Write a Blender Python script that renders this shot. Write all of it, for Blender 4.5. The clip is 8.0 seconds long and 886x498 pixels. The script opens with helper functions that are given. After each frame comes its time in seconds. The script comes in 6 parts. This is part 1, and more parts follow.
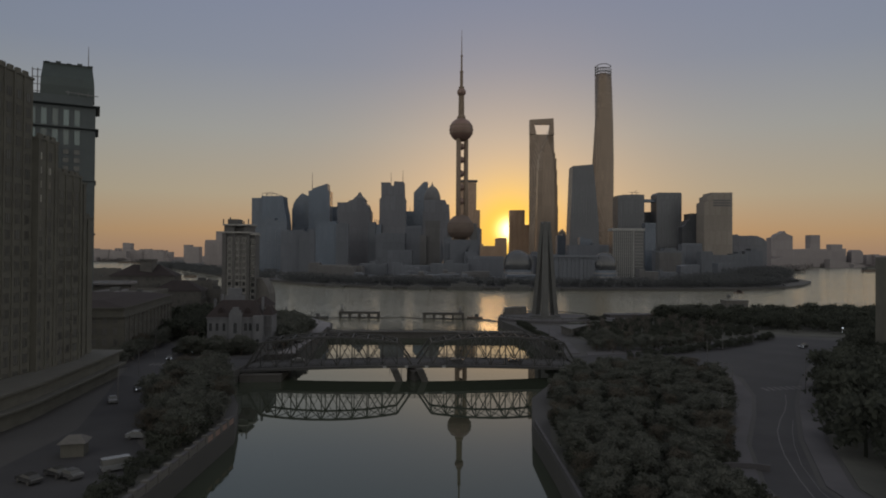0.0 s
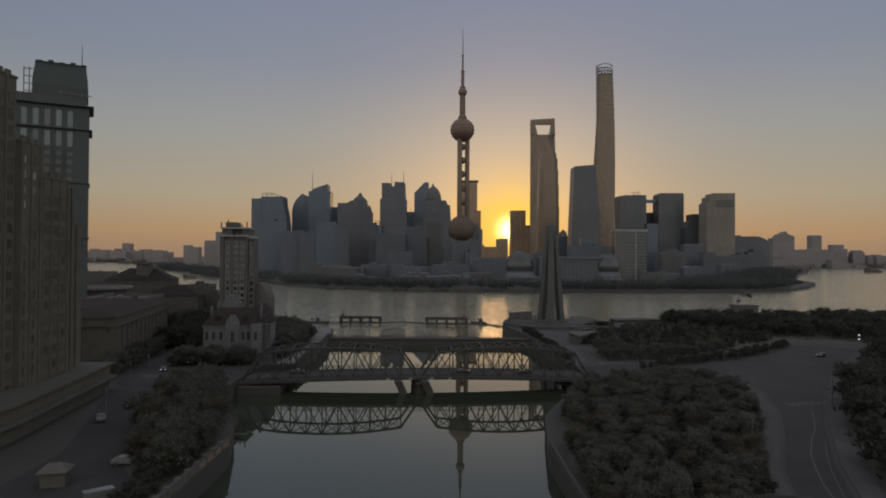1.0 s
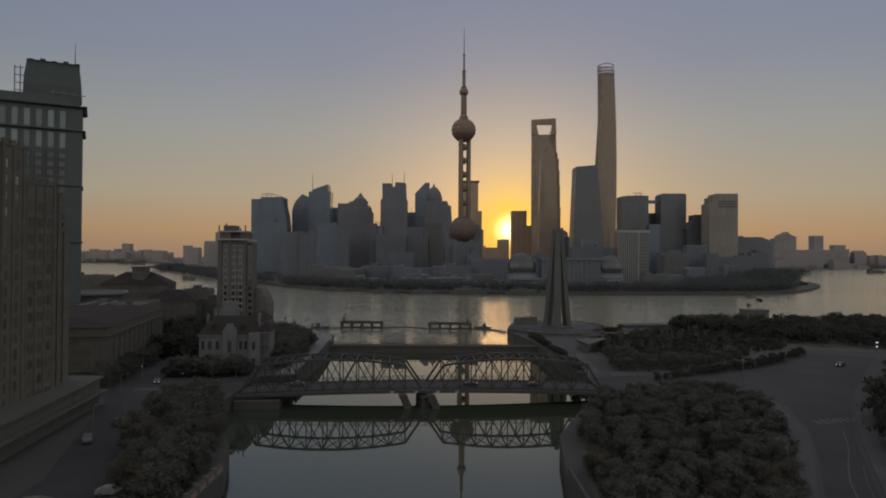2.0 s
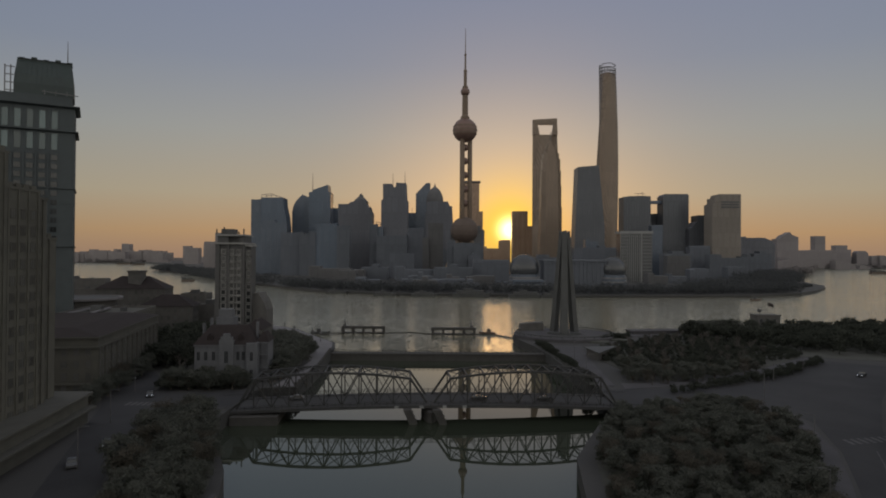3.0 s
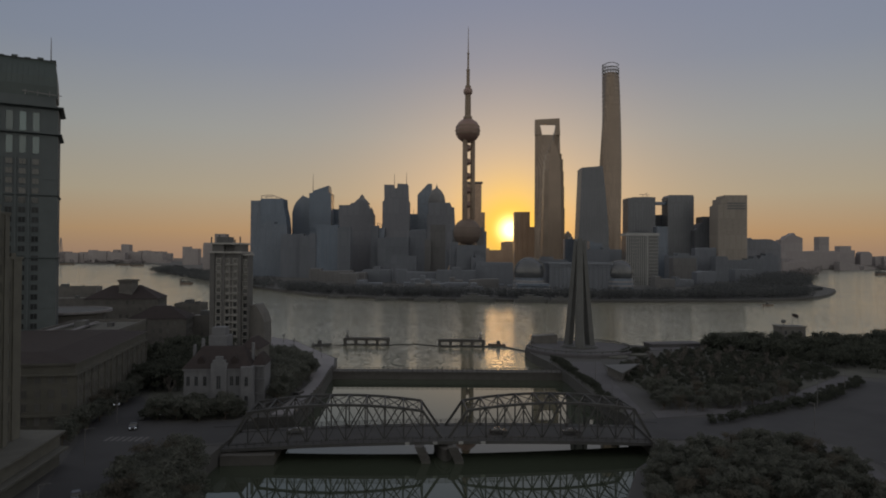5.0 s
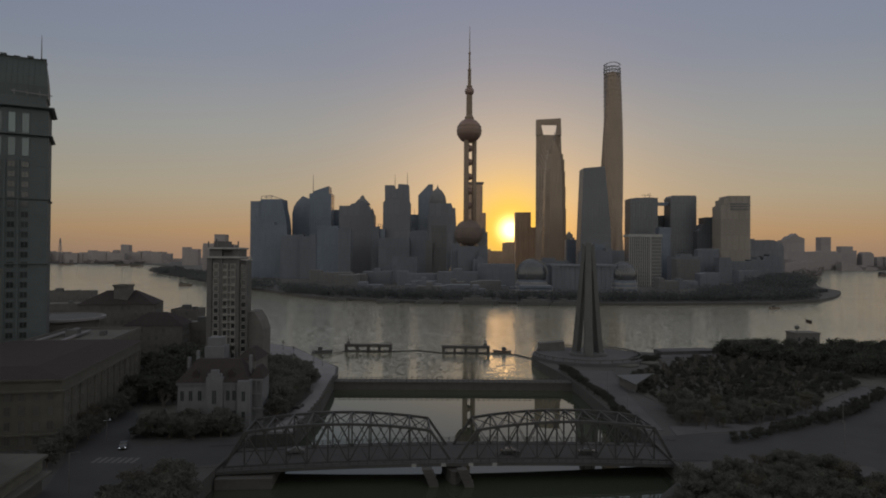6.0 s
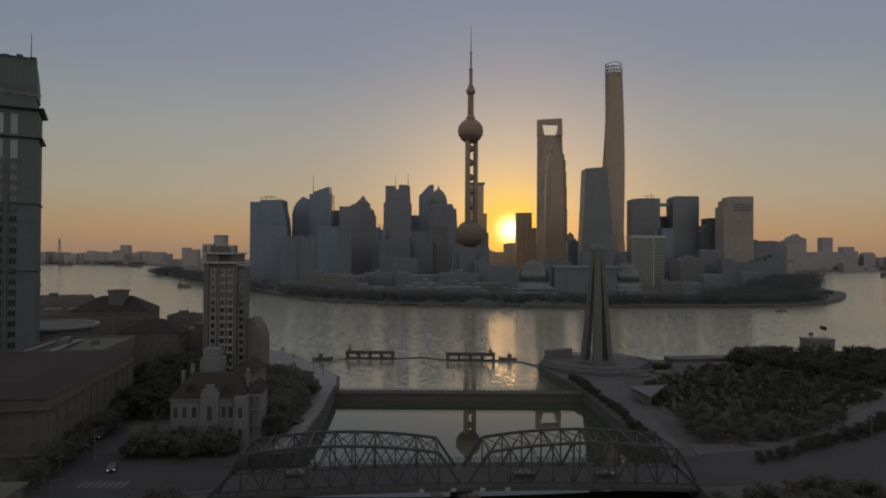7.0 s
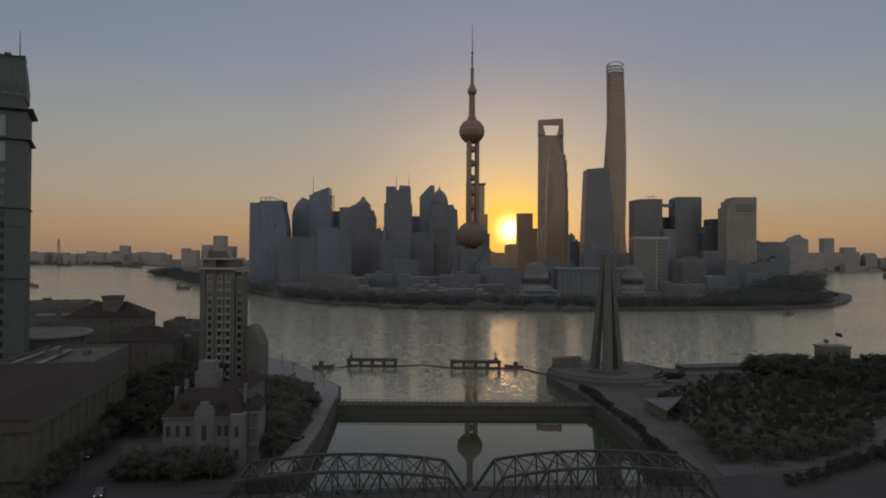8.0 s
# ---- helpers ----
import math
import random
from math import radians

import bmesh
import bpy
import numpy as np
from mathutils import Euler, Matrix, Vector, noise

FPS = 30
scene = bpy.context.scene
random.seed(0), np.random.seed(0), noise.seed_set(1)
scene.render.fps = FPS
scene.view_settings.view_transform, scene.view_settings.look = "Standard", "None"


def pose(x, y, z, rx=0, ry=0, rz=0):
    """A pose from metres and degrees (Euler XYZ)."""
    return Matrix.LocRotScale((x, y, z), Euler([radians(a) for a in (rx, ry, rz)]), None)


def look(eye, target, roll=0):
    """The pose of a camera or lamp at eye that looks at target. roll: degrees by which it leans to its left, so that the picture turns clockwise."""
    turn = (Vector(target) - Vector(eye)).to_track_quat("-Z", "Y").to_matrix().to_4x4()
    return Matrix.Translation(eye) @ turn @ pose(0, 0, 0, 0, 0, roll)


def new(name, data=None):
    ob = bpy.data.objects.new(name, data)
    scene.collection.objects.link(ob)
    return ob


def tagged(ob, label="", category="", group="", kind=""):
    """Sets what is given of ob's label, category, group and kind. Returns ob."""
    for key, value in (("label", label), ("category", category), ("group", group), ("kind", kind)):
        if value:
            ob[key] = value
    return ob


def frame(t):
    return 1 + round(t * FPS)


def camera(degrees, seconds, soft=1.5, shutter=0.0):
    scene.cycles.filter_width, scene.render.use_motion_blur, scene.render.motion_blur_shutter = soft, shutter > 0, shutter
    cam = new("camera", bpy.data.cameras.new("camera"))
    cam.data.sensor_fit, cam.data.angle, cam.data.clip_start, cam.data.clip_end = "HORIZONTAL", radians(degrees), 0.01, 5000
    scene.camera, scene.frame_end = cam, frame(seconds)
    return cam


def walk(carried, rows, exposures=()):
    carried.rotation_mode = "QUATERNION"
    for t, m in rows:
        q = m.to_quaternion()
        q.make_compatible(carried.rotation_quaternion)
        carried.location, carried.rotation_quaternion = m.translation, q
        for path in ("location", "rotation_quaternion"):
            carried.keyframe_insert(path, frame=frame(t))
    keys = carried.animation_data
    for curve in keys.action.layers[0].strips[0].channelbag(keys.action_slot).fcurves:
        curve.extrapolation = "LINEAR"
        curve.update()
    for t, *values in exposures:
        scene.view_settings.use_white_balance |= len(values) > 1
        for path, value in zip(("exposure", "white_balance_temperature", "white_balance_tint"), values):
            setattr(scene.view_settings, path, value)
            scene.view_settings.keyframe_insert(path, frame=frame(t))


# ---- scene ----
cam = camera(68.36, 8.0, soft=1.9)

# seconds, eye x, y, z, yaw to the left, pitch upwards
PATH = [
    (0.0, 0.04, 0.01, 38.77, -0.082, 0.661),
    (0.5, -0.86, 4.35, 39.81, -0.080, 0.661),
    (1.0, -1.77, 8.74, 40.86, -0.076, 0.659),
    (1.5, -2.68, 13.17, 41.92, -0.070, 0.655),
    (3.0, -5.48, 26.71, 45.21, -0.050, 0.640),
    (3.5, -6.43, 31.30, 46.33, -0.042, 0.635),
    (4.0, -7.39, 35.92, 47.46, -0.035, 0.629),
    (4.5, -8.37, 40.58, 48.60, -0.029, 0.624),
    (6.0, -11.40, 54.74, 52.04, -0.017, 0.612),
    (6.5, -12.45, 59.52, 53.18, -0.016, 0.611),
    (7.0, -13.51, 64.33, 54.33, -0.018, 0.611),
    (7.5, -14.60, 69.15, 55.48, -0.023, 0.613),
    (8.0, -15.71, 74.01, 56.62, -0.031, 0.618),
]
ROLL = 0.4


def aim(x, y, z, yaw, pitch):
    a, b = radians(yaw), radians(pitch)
    way = Vector((-math.sin(a) * math.cos(b), math.cos(a) * math.cos(b), math.sin(b)))
    return look((x, y, z), Vector((x, y, z)) + way * 100, ROLL)


walk(cam, [(t, aim(*row)) for t, *row in PATH])

# ---- world and sun ----
SUN_AZ, SUN_EL = radians(5.95), radians(2.35)  # to the right of +y, above the horizon
SUN_WAY = Vector((math.sin(SUN_AZ) * math.cos(SUN_EL), math.cos(SUN_AZ) * math.cos(SUN_EL), math.sin(SUN_EL)))

world = bpy.data.worlds.new("dawn_sky")
scene.world = world
world.use_nodes = True
wt = world.node_tree
wt.nodes.clear()


def wnode(kind, **sets):
    n = wt.nodes.new(kind)
    for key, value in sets.items():
        setattr(n, key, value)
    return n


def wmath(op, a, b=None, c=None):
    n = wnode("ShaderNodeMath", operation=op)
    for i, v in enumerate((a, b, c)):
        if v is None:
            continue
        if isinstance(v, (int, float)):
            n.inputs[i].default_value = v
        else:
            wt.links.new(v, n.inputs[i])
    return n.outputs[0]


def wramp(fac, stops, ease="LINEAR"):
    n = wnode("ShaderNodeValToRGB")
    n.color_ramp.interpolation = ease
    els = n.color_ramp.elements
    while len(els) < len(stops):
        els.new(0.5)
    for e, (p, col) in zip(els, stops):
        e.position, e.color = p, (*col, 1)
    wt.links.new(fac, n.inputs[0])
    return n.outputs[0]


def wmix(kind, fac, a, b):
    n = wnode("ShaderNodeMix", data_type="RGBA", blend_type=kind)
    for sock, v in ((n.inputs[0], fac), (n.inputs[6], a), (n.inputs[7], b)):
        if isinstance(v, (int, float)):
            sock.default_value = v
        elif isinstance(v, tuple):
            sock.default_value = (*v, 1)
        else:
            wt.links.new(v, sock)
    return n.outputs[2]


coord = wnode("ShaderNodeTexCoord")
split = wnode("ShaderNodeSeparateXYZ")
wt.links.new(coord.outputs["Generated"], split.inputs[0])
dot = wnode("ShaderNodeVectorMath", operation="DOT_PRODUCT")
wt.links.new(coord.outputs["Generated"], dot.inputs[0])
dot.inputs[1].default_value = SUN_WAY
up = wmath("MAXIMUM", split.outputs[2], 0.0)
near_sun = wmath("MULTIPLY_ADD", dot.outputs["Value"], 0.5, 0.5)
# the side of the sun, warm near the horizon, and the far side of the sky, mauve over grey-blue
east = wramp(up, [(0.0, (0.32, 0.205, 0.135)), (0.035, (0.39, 0.255, 0.14)), (0.09, (0.360, 0.310, 0.228)), (0.18, (0.292, 0.298, 0.288)),
                  (0.28, (0.218, 0.245, 0.306)), (0.40, (0.188, 0.218, 0.312)), (0.7, (0.38, 0.39, 0.43)), (1.0, (0.46, 0.465, 0.495))])
west = wramp(up, [(0.0, (0.87, 0.82, 0.72)), (0.10, (1.08, 1.02, 0.91)), (0.25, (1.04, 1.00, 0.91)), (0.6, (0.72, 0.70, 0.67)), (1.0, (0.46, 0.465, 0.495))])
side = wramp(near_sun, [(0.0, (0, 0, 0)), (0.5, (0.07, 0.07, 0.07)), (0.79, (0.985, 0.985, 0.985)), (1.0, (1, 1, 1))])
east = wmix("MULTIPLY", 1.0, east, wramp(near_sun, [(0.0, (0.80, 0.82, 0.86)), (0.84, (0.82, 0.85, 0.88)), (0.885, (0.90, 0.92, 0.94)), (0.95, (1, 1, 1))]))
veil = wmix("MIX", side, west, east)
# the glow round the low sun
halo = wmath("MULTIPLY", wmath("POWER", wmath("MAXIMUM", dot.outputs["Value"], 0.0), 60.0), 0.28)
glow = wmath("MULTIPLY", wmath("POWER", wmath("MAXIMUM", dot.outputs["Value"], 0.0), 430.0), 0.86)
core = wmath("MULTIPLY", wmath("POWER", wmath("MAXIMUM", dot.outputs["Value"], 0.0), 9000.0), 3.4)
lit = wmix("ADD", 1.0, veil, wmix("MULTIPLY", 1.0, halo, (1.0, 0.60, 0.24)))
lit = wmix("MIX", glow, lit, (1.0, 0.62, 0.035))
lit = wmix("ADD", 1.0, lit, wmix("MULTIPLY", 1.0, core, (1.0, 0.80, 0.40)))
air = wnode("ShaderNodeTexSky", sky_type="NISHITA", sun_disc=False, sun_elevation=SUN_EL, sun_rotation=SUN_AZ, dust_density=2.5, air_density=1.2)
total = wmix("ADD", 1.0, lit, wmix("MULTIPLY", 1.0, air.outputs[0], (0.008, 0.008, 0.008)))
back = wnode("ShaderNodeBackground")
back.inputs["Strength"].default_value = 1.0
wt.links.new(total, back.inputs[0])
wt.links.new(back.outputs[0], wnode("ShaderNodeOutputWorld").inputs[0])

sun = new("sun", bpy.data.lights.new("sun", "SUN"))
sun.data.energy, sun.data.angle, sun.data.color = 0.06, radians(8), (1.0, 0.55, 0.25)
sun.matrix_world = look(SUN_WAY * 100, (0, 0, 0))

# ---- materials ----


class Nodes:
    def __init__(self, name):
        self.mat = bpy.data.materials.new(name)
        self.mat.use_nodes = True
        self.tree = self.mat.node_tree
        self.bsdf = self.tree.nodes["Principled BSDF"]

    def add(self, kind, **sets):
        n = self.tree.nodes.new(kind)
        for key, value in sets.items():
            setattr(n, key, value)
        return n

    def link(self, a, b):
        self.tree.links.new(a, b)

    def put(self, sock, v):
        if isinstance(v, (int, float)):
            sock.default_value = v
        elif isinstance(v, tuple):
            sock.default_value = (*v, 1) if len(sock.default_value) == 4 and len(v) == 3 else v
        else:
            self.link(v, sock)

    def mix(self, fac, a, b, kind="MIX"):
        n = self.add("ShaderNodeMix", data_type="RGBA", blend_type=kind)
        self.put(n.inputs[0], fac), self.put(n.inputs[6], a), self.put(n.inputs[7], b)
        return n.outputs[2]

    def math(self, op, a, b=0.0, c=0.0):
        n = self.add("ShaderNodeMath", operation=op)
        self.put(n.inputs[0], a), self.put(n.inputs[1], b), self.put(n.inputs[2], c)
        return n.outputs[0]

    def coords(self, scale=(1, 1, 1), which="Object"):
        c = self.add("ShaderNodeTexCoord")
        m = self.add("ShaderNodeMapping")
        m.inputs["Scale"].default_value = scale
        self.link(c.outputs[which], m.inputs[0])
        return m.outputs[0]

    def noise(self, scale, detail=4.0, vec=None, rough=0.55):
        n = self.add("ShaderNodeTexNoise")
        n.inputs["Scale"].default_value, n.inputs["Detail"].default_value, n.inputs["Roughness"].default_value = scale, detail, rough
        self.link(vec if vec is not None else self.coords(), n.inputs["Vector"])
        return n.outputs["Fac"]

    def ramp(self, fac, lo, hi):
        n = self.add("ShaderNodeMapRange")
        n.inputs["From Min"].default_value, n.inputs["From Max"].default_value = lo, hi
        self.link(fac, n.inputs["Value"])
        return n.outputs["Result"]

    def rand(self):
        return self.add("ShaderNodeObjectInfo").outputs["Random"]

    def island(self):
        return self.add("ShaderNodeNewGeometry").outputs["Random Per Island"]

    def bump(self, height, strength, distance):
        n = self.add("ShaderNodeBump")
        n.inputs["Strength"].default_value, n.inputs["Distance"].default_value = strength, distance
        self.link(height, n.inputs["Height"])
        self.link(n.outputs[0], self.bsdf.inputs["Normal"])

    def done(self, colour, rough, metal=0.0):
        self.put(self.bsdf.inputs["Base Color"], colour)
        self.put(self.bsdf.inputs["Roughness"], rough)
        self.bsdf.inputs["Metallic"].default_value = metal
        return self.mat


def plain(name, a, b, scale=0.5, rough=0.7, metal=0.0, grain=6.0, bump=0.0, vary=0.0, gloss=0.5):
    """Two colours worn into each other at two scales, each object a little different."""
    n = Nodes(name)
    n.bsdf.inputs["Specular IOR Level"].default_value = gloss
    big, small = n.noise(scale), n.noise(scale * grain, 3.0)
    f = n.math("ADD", n.math("MULTIPLY", big, 0.65), n.math("MULTIPLY", small, 0.35))
    col = n.mix(n.ramp(f, 0.35, 0.65), a, b)
    if vary:
        col = n.mix(1.0, col, n.mix(n.rand(), (1 - vary,) * 3, (1 + vary,) * 3), "MULTIPLY")
    if bump:
        n.bump(small, bump, 0.1)
    return n.done(col, n.math("MULTIPLY_ADD", small, 0.2, rough - 0.1), metal)


def foliage(name, a, b, scale=0.25):
    """Thin leaves: half of the light comes back, half goes through."""
    n = Nodes(name)
    n.bsdf.inputs["Specular IOR Level"].default_value = 0.1
    col = n.mix(n.ramp(n.noise(scale), 0.35, 0.65), a, b)
    n.done(col, 0.95)
    thru = n.add("ShaderNodeBsdfTranslucent")
    n.link(col, thru.inputs[0])
    both = n.add("ShaderNodeMixShader")
    both.inputs[0].default_value = 0.5
    n.link(n.bsdf.outputs[0], both.inputs[1])
    n.link(thru.outputs[0], both.inputs[2])
    n.link(both.outputs[0], n.tree.nodes["Material Output"].inputs["Surface"])
    return n.mat


def curtain(name, glass, frame_col, cell=(3.0, 3.8), joint=0.12, rough=0.3, tint=0.12, metal=0.2):
    """A curtain wall: panes of slightly different glass between thin frames."""
    n = Nodes(name)
    c = n.add("ShaderNodeTexCoord")
    s = n.add("ShaderNodeSeparateXYZ")
    n.link(c.outputs["Object"], s.inputs[0])
    v = n.add("ShaderNodeCombineXYZ")
    n.link(n.math("ADD", s.outputs[0], s.outputs[1]), v.inputs[0])
    n.link(s.outputs[2], v.inputs[1])
    v_out = v.outputs[0]
    b = n.add("ShaderNodeTexBrick", offset=0.0, squash=1.0)
    b.inputs["Scale"].default_value = 1.0
    b.inputs["Brick Width"].default_value, b.inputs["Row Height"].default_value = cell
    b.inputs["Mortar Size"].default_value, b.inputs["Bias"].default_value = joint * cell[1], 0.0
    b.inputs["Color1"].default_value = (*[g * (1 - 2 * tint) for g in glass], 1)
    b.inputs["Color2"].default_value = (*[g * (1 + 2 * tint) for g in glass], 1)
    b.inputs["Mortar"].default_value = (*frame_col, 1)
    n.link(v.outputs[0], b.inputs["Vector"])
    stain = n.noise(0.012, 2.0)
    bay = n.add("ShaderNodeTexBrick", offset=0.5, squash=1.0)
    bay.inputs["Scale"].default_value = 1.0
    bay.inputs["Brick Width"].default_value, bay.inputs["Row Height"].default_value = cell[0] * 4, cell[1] * 9
    bay.inputs["Mortar Size"].default_value, bay.inputs["Bias"].default_value = cell[1] * 0.28, 0.0
    for key, v in (("Color1", 0.94), ("Color2", 1.06), ("Mortar", 0.9)):
        bay.inputs[key].default_value = (v, v, v, 1)
    n.link(v_out, bay.inputs["Vector"])
    col = n.mix(1.0, b.outputs["Color"], n.mix(stain, (0.86, 0.86, 0.86), (1.14, 1.14, 1.14)), "MULTIPLY")
    col = n.mix(1.0, col, bay.outputs["Color"], "MULTIPLY")
    return n.done(col, n.math("MULTIPLY_ADD", b.outputs["Fac"], 0.35, rough), metal)


def water_material():
    n = Nodes("river_water")
    c = n.add("ShaderNodeTexCoord")
    s = n.add("ShaderNodeSeparateXYZ")
    n.link(c.outputs["Object"], s.inputs[0])
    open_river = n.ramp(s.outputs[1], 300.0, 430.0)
    def waves(scale, stretch, detail):
        m = n.add("ShaderNodeMapping")
        m.inputs["Scale"].default_value = stretch
        n.link(c.outputs["Object"], m.inputs[0])
        return n.noise(scale, detail, m.outputs[0])
    swell = waves(0.5, (0.3, 1.0, 1.0), 2.0)
    ripple = waves(1.8, (0.3, 1.0, 1.0), 2.0)
    patch = n.ramp(waves(0.006, (0.6, 1.6, 1.0), 3.0), 0.35, 0.65)
    streak = n.ramp(waves(0.012, (0.35, 2.2, 1.0), 5.0), 0.40, 0.62)
    # short crests run across the view: slopes along the river's width are far steeper than along its length
    steep = n.math("MULTIPLY_ADD", n.math("MULTIPLY", open_river, n.math("MULTIPLY_ADD", patch, 0.35, 0.95)), 1.0, 0.004)
    slope_y = n.math("MULTIPLY", n.math("SUBTRACT", n.math("ADD", n.math("MULTIPLY", swell, 0.35), n.math("MULTIPLY", ripple, 0.65)), 0.5), steep)
    cross = waves(0.4, (1.0, 1.0, 1.0), 2.0)
    slope_x = n.math("MULTIPLY", n.math("SUBTRACT", cross, 0.5), n.math("MULTIPLY", steep, 0.12))
    tilt = n.add("ShaderNodeCombineXYZ")
    tilt.inputs[2].default_value = 1.0
    n.link(slope_x, tilt.inputs[0])
    n.link(slope_y, tilt.inputs[1])
    unit = n.add("ShaderNodeVectorMath", operation="NORMALIZE")
    n.link(tilt.outputs[0], unit.inputs[0])
    n.link(unit.outputs[0], n.bsdf.inputs["Normal"])
    n.bsdf.inputs["IOR"].default_value = 1.6
    n.bsdf.inputs["Specular Tint"].default_value = (0.72, 1.0, 0.70, 1)
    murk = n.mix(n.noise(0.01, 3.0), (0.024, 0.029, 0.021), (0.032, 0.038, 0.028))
    # river silt, paled further by haze and sky sheen put into the colour
    silt_and_haze = n.mix(n.noise(0.008, 3.0), (0.160, 0.153, 0.118), (0.196, 0.189, 0.147))
    murk = n.mix(open_river, murk, silt_and_haze)
    return n.done(murk, n.math("MULTIPLY_ADD", n.math("MULTIPLY", n.math("POWER", open_river, 0.6), n.math("MULTIPLY_ADD", streak, 0.06, 0.07)), 1.0, 0.006))


M_WATER = water_material()
M_QUAY = plain("quay_concrete", (0.085, 0.083, 0.08), (0.13, 0.127, 0.12), 0.15, 0.85, bump=0.3)
M_PAVE = plain("pale_paving", (0.044, 0.043, 0.048), (0.065, 0.063, 0.069), 0.12, 0.85, bump=0.2, gloss=0.3)
M_QUAY_PAVE = plain("worn_quay_paving", (0.095, 0.092, 0.099), (0.139, 0.134, 0.143), 0.1, 0.8, bump=0.2)
M_TERRACE = plain("pale_terrace_edge", (0.116, 0.116, 0.124), (0.156, 0.155, 0.164), 0.1, 0.7)
M_SOIL = plain("park_soil", (0.033, 0.034, 0.030), (0.052, 0.053, 0.046), 0.2, 0.95, bump=0.4)
M_ASPHALT = plain("asphalt", (0.022, 0.022, 0.025), (0.035, 0.035, 0.038), 0.08, 0.85, grain=20, bump=0.2, gloss=0.3)
M_CITY = plain("city_ground", (0.026, 0.026, 0.026), (0.039, 0.038, 0.039), 0.02, 0.9)
M_STEEL = plain("painted_bridge_steel", (0.025, 0.025, 0.026), (0.039, 0.040, 0.041), 0.6, 0.5, bump=0.15, gloss=0.2)
M_DECK = plain("bridge_asphalt", (0.022, 0.022, 0.023), (0.034, 0.034, 0.036), 0.3, 0.8)
M_PIER = plain("pier_stone", (0.032, 0.030, 0.029), (0.052, 0.050, 0.049), 0.4, 0.9, bump=0.4)
# pale haze of the far shore is put into this leaf colour
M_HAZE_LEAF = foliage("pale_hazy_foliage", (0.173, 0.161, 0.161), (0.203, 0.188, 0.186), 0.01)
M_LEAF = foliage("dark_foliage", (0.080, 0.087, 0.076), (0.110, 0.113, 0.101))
# darker copy of M_LEAF: shade of the massed woods is in the colour
M_LEAF_SHADED = foliage("shaded_dark_foliage", (0.045, 0.050, 0.042), (0.060, 0.065, 0.054))
M_LEAF_B = foliage("brown_foliage", (0.076, 0.071, 0.061), (0.100, 0.092, 0.077))
# far-bank leaves, greyed by distance haze put into the colour
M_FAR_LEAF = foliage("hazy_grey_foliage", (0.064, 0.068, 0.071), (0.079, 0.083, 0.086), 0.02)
M_TWIG = plain("grey_brown_twigs", (0.048, 0.043, 0.040), (0.068, 0.062, 0.056), 1.5, 0.95)
M_BARK = plain("bark", (0.05, 0.042, 0.034), (0.09, 0.075, 0.06), 1.5, 0.95)
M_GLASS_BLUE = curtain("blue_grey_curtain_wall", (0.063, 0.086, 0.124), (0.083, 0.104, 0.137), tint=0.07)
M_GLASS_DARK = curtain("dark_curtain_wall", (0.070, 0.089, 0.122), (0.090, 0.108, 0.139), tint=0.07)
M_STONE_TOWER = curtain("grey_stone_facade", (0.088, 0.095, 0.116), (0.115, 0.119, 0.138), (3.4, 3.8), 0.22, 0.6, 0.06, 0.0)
M_TAN_TOWER = curtain("tan_stone_facade", (0.137, 0.122, 0.113), (0.179, 0.162, 0.146), (3.2, 3.6), 0.25, 0.6, 0.08, 0.0)
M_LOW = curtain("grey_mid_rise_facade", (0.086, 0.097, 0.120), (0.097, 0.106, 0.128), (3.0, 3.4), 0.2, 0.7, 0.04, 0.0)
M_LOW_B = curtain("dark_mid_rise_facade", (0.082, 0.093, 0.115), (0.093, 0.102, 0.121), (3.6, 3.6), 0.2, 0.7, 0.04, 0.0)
M_ROOF = plain("roof_felt", (0.075, 0.075, 0.082), (0.105, 0.105, 0.11), 0.1, 0.9)
M_WHITE = plain("white_concrete", (0.143, 0.148, 0.152), (0.190, 0.193, 0.196), 0.1, 0.7)
M_PEARL = plain("rose_glass_sphere", (0.113, 0.071, 0.060), (0.142, 0.089, 0.075), 0.1, 0.5, 0.1)
M_SHAFT = plain("tower_shaft_concrete", (0.102, 0.073, 0.052), (0.129, 0.094, 0.067), 0.05, 0.7)

# ---- mesh helpers ----


def box(bm, x0, y0, z0, x1, y1, z1):
    v = [bm.verts.new(p) for p in ((x0, y0, z0), (x1, y0, z0), (x1, y1, z0), (x0, y1, z0), (x0, y0, z1), (x1, y0, z1), (x1, y1, z1), (x0, y1, z1))]
    for f in ((3, 2, 1, 0), (4, 5, 6, 7), (0, 1, 5, 4), (1, 2, 6, 5), (2, 3, 7, 6), (3, 0, 4, 7)):
        bm.faces.new([v[i] for i in f])


def loft(bm, rings, close=True):
    """Skins rings of equal length; caps both ends."""
    rows = [[bm.verts.new(p) for p in ring] for ring in rings]
    n = len(rows[0])
    for a, b in zip(rows, rows[1:]):
        for i in range(n):
            bm.faces.new((a[i], a[(i + 1) % n], b[(i + 1) % n], b[i]))
    if close:
        bm.faces.new(rows[0][::-1])
        bm.faces.new(rows[-1])


def prism(bm, pts, z0, z1):
    loft(bm, [[(x, y, z0) for x, y in pts], [(x, y, z1) for x, y in pts]])


def circle(r, n=24, cx=0.0, cy=0.0, turn=0.0):
    return [(cx + r * math.cos(turn + 2 * math.pi * i / n), cy + r * math.sin(turn + 2 * math.pi * i / n)) for i in range(n)]


